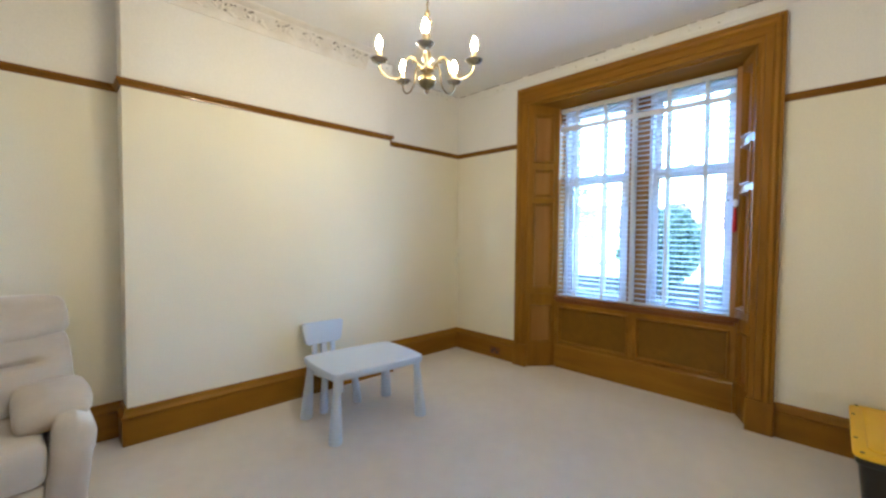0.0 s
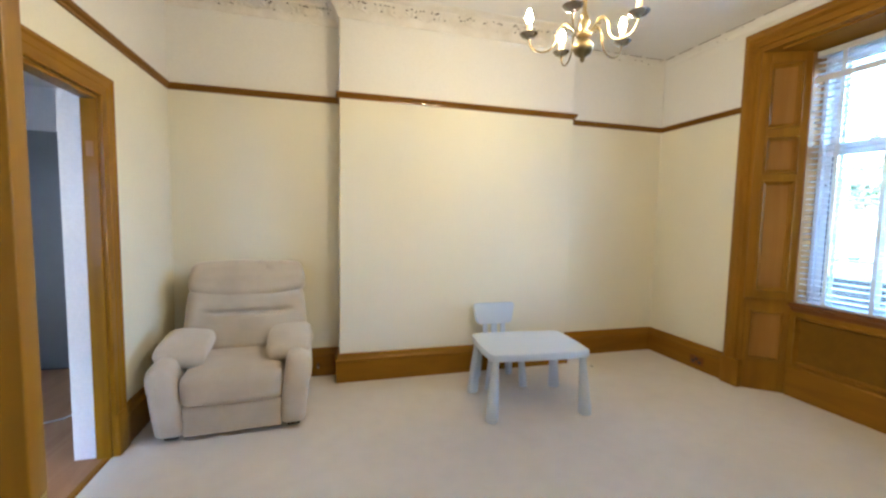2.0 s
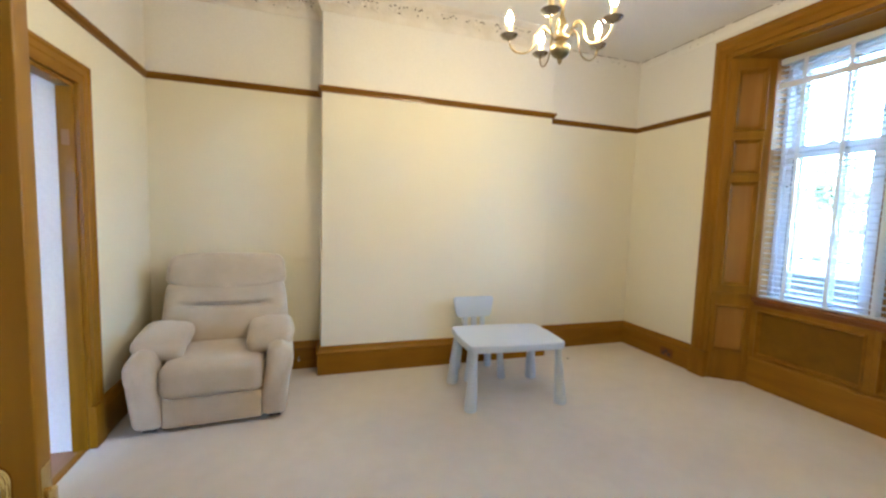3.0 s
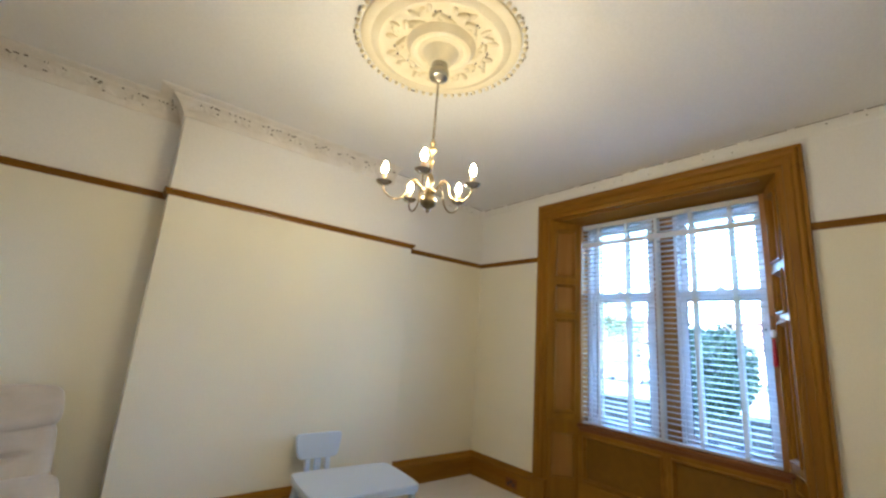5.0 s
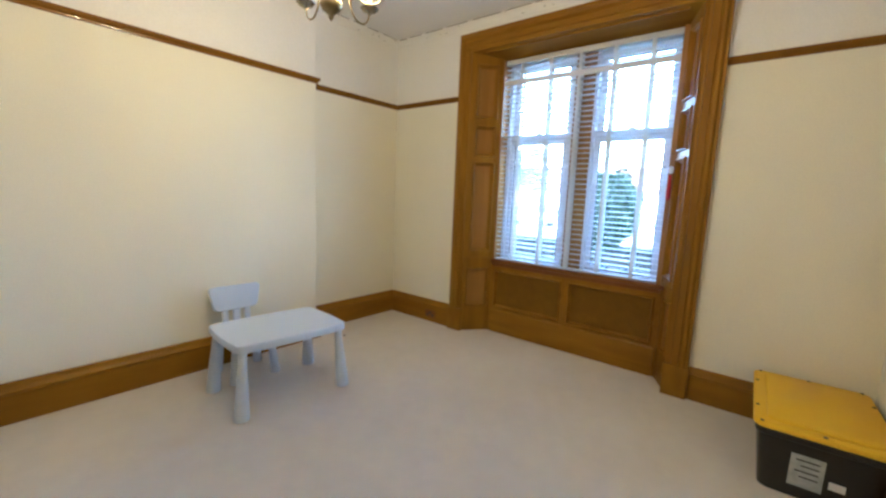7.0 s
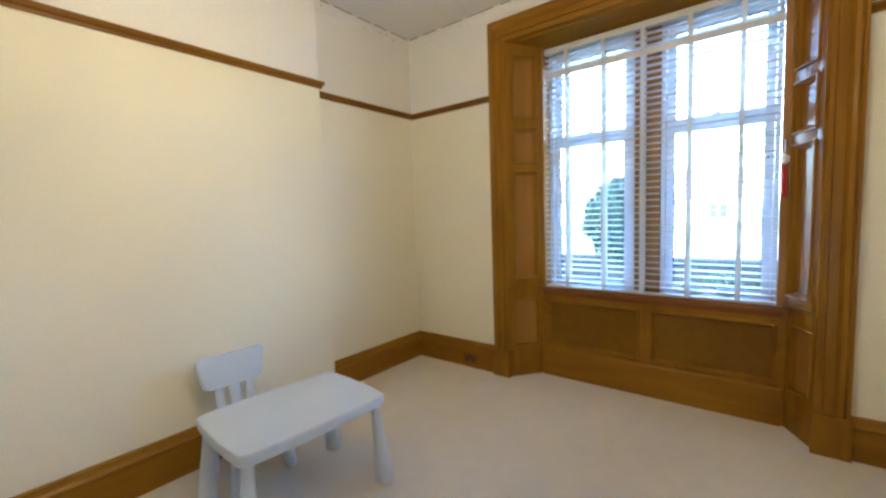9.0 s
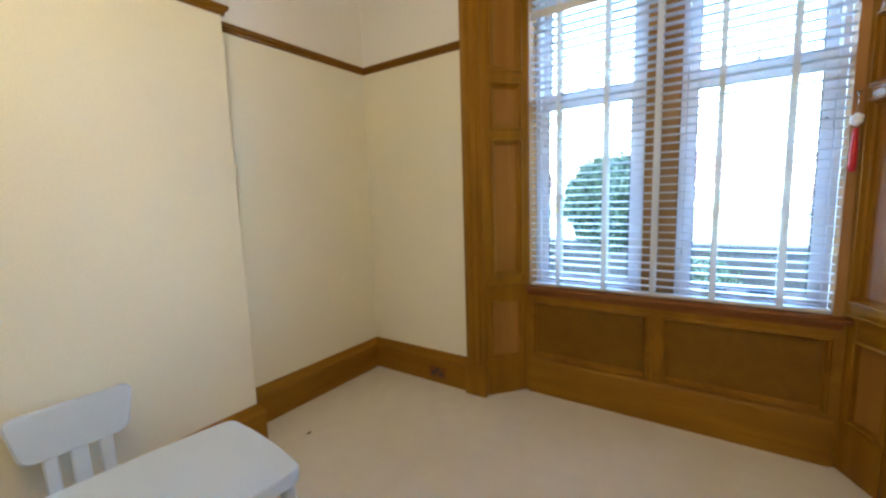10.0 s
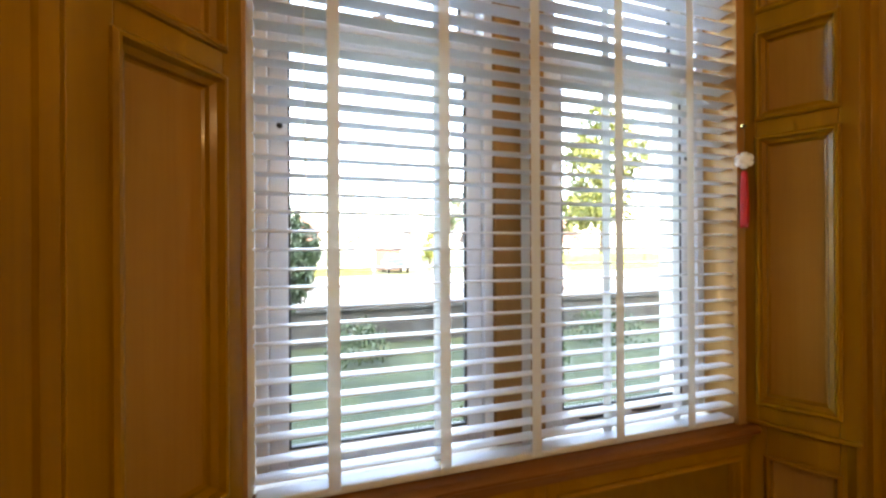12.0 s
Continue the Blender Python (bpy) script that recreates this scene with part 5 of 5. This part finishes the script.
def house(x, y, w, d, h, roof, label, gable=False, garage=False):
    """A house that faces the street: walls, roof, windows, door and chimney."""
    o = holder("house", pose(x, y, GZ), label, "house", "houses across the street")
    part("wall", Shape().box(0, d, -w / 2, w / 2, -0.1, h), HARL, o, smooth=0)
    if gable:
        part("gable", Shape().add([(0, -w / 2, h), (0, w / 2, h), (0, 0, h + roof), (d, -w / 2, h), (d, w / 2, h), (d, 0, h + roof)], [(0, 1, 2), (3, 5, 4), (0, 3, 4, 1), (1, 4, 5, 2), (0, 2, 5, 3)]), HARL, o, smooth=0)
        rf = Shape()
        for s in (-1, 1):
            rf.add([(-0.3, s * (w / 2 + 0.3), h - 0.25), (d + 0.3, s * (w / 2 + 0.3), h - 0.25), (d + 0.3, 0, h + roof + 0.03), (-0.3, 0, h + roof + 0.03), (-0.3, s * (w / 2 + 0.3), h - 0.13), (d + 0.3, s * (w / 2 + 0.3), h - 0.13), (d + 0.3, 0, h + roof + 0.17), (-0.3, 0, h + roof + 0.17)], [(0, 1, 2, 3), (4, 7, 6, 5), (0, 4, 5, 1), (1, 5, 6, 2), (2, 6, 7, 3), (3, 7, 4, 0)])
        part("roof", rf, SLATE, o, smooth=0)
    else:
        rf = part("roof", Shape().add([(-0.4, -w / 2 - 0.3, h - 0.1), (-0.4, w / 2 + 0.3, h - 0.1), (d / 2, w / 2 + 0.3, h + roof), (d / 2, -w / 2 - 0.3, h + roof), (d + 0.4, -w / 2 - 0.3, h - 0.1), (d + 0.4, w / 2 + 0.3, h - 0.1)], [(0, 1, 2, 3), (3, 2, 5, 4), (0, 3, 4), (1, 5, 2), (0, 4, 5, 1)]), SLATE, o, smooth=0)
        part("chimney", Shape().box(d / 2 - 0.35, d / 2 + 0.35, w / 2 - 1.2, w / 2 - 0.4, h + roof - 0.8, h + roof + 0.9, 0.02), STONE, rf)
    if garage:
        gd = part("garage_door", Shape().box(-0.05, 0.0, -1.2, 1.2, 0, 2.1, 0.01), SLATE, o, "brown garage door")
        for k in range(5):
            part("board", Shape().box(-0.07, -0.05, -1.18, 1.18, 0.05 + k * 0.41, 0.42 + k * 0.41, 0.006), SLATE, gd)
        return o
    rows = [1.0] if h < 4 else [1.0, 3.7]
    for z in rows:
        for k in (-1, 0, 1):
            if k == 0 and z == rows[0]:
                part("door", Shape().box(-0.05, 0, -0.5, 0.5, 0, 2.1, 0.01), SLATE, o, "brown front door")
                continue
            win = part("window", Shape().box(-0.08, 0, k * w / 3.2 - 0.75, k * w / 3.2 + 0.75, z - 0.08, z), UPVC, o, "white window sill")
            part("frame", Shape().box(-0.05, 0, k * w / 3.2 - 0.75, k * w / 3.2 - 0.67, z, z + 1.3).box(-0.05, 0, k * w / 3.2 + 0.67, k * w / 3.2 + 0.75, z, z + 1.3).box(-0.05, 0, k * w / 3.2 - 0.67, k * w / 3.2 + 0.67, z + 1.22, z + 1.3).box(-0.05, 0, k * w / 3.2 - 0.04, k * w / 3.2 + 0.04, z, z + 1.22), UPVC, win)
            part("pane", Shape().box(-0.02, -0.005, k * w / 3.2 - 0.67, k * w / 3.2 + 0.67, z, z + 1.22), CAR_GLASS, win, "dark glass")
    return o


house(41.5, -3.75, 6.2, 7.0, 2.9, 1.5, "white gabled garage with a brown door", True, True)
house(44, 8.5, 12.0, 8.0, 2.9, 2.6, "pale harled bungalow with a brown tiled roof")
house(44, 26.0, 13.0, 8.0, 2.9, 2.8, "pale harled bungalow with a brown tiled roof")
house(46, -22.0, 13.0, 8.0, 2.9, 2.8, "pale harled bungalow behind a hedge")
house(44, 48.0, 16.0, 9.0, 5.4, 2.6, "pale two-storey house across the street")


def car(x, y, turn, paint, label):
    """A parked hatchback with wheels, windows and lamps; its nose points along local x."""
    c = holder("car", pose(x, y, GZ, 0, 0, turn), label, "car", "parked cars")
    side = [(-2.05, 0.35), (-2.1, 0.75), (-1.95, 0.95), (-1.1, 1.0), (0.95, 0.98), (1.85, 0.86), (2.08, 0.66), (2.05, 0.35)]
    m = Matrix(((1, 0, 0, 0), (0, 0, -1, 0), (0, 1, 0, 0), (0, 0, 0, 1)))
    part("body", Shape().prism(side, -0.86, 0.86, m), paint, c)
    cabin = [(-1.75, 0.95), (-1.45, 1.42), (-0.2, 1.5), (0.35, 1.42), (1.05, 0.97)]
    cb = Shape()
    n = len(cabin)
    cb.add([(a, -0.80 + 0.24 * (b - 0.95), b) for a, b in cabin] + [(a, 0.80 - 0.24 * (b - 0.95), b) for a, b in cabin], [(i, (i + 1) % n, n + (i + 1) % n, n + i) for i in range(n)] + [tuple(range(n)), tuple(range(2 * n - 1, n - 1, -1))])
    part("cabin", cb, CAR_GLASS, c, "dark tinted windows")
    part("roof", Shape().soft(-0.55, 0, 1.475, 1.75, 1.28, 0.07, 0.03), paint, c)
    for sx in (-1.3, 1.3):
        for sy in (-0.80, 0.80):
            wh = part("wheel", Shape().lathe([(0.20, -0.09), (0.30, -0.10), (0.325, -0.05), (0.325, 0.05), (0.30, 0.10), (0.20, 0.09)], 18, pose(sx, sy, 0.325, 90, 0, 0)), TYRE, c)
            part("rim", Shape().lathe([(0.20, -0.095), (0.18, -0.08), (0.05, -0.10), (0.05, 0.10), (0.18, 0.08), (0.20, 0.095)], 14, pose(sx, sy, 0.325, 90, 0, 0)), CAR_SILVER, wh)
    for sy in (-0.62, 0.62):
        part("headlight", Shape().soft(2.03, sy, 0.70, 0.12, 0.34, 0.14, 0.04), UPVC, c)
        part("tail_light", Shape().soft(-2.05, sy, 0.80, 0.10, 0.26, 0.16, 0.03), RED, c)
    part("number_plate", Shape().box(2.06, 2.085, -0.26, 0.26, 0.42, 0.53, 0.004), PAPER_WHITE, c)
    return c


car(38.0, -3.7, 180, CAR_DARK, "dark blue car parked in front of a garage")
car(27.5, 14.5, 90, CAR_SILVER, "silver car parked at the kerb")
car(16.6, -3.8, 90, CAR_SILVER, "silver car parked beyond the garden wall")
car(45.0, 21.5, 100, CAR_DARK, "dark car parked by a house")
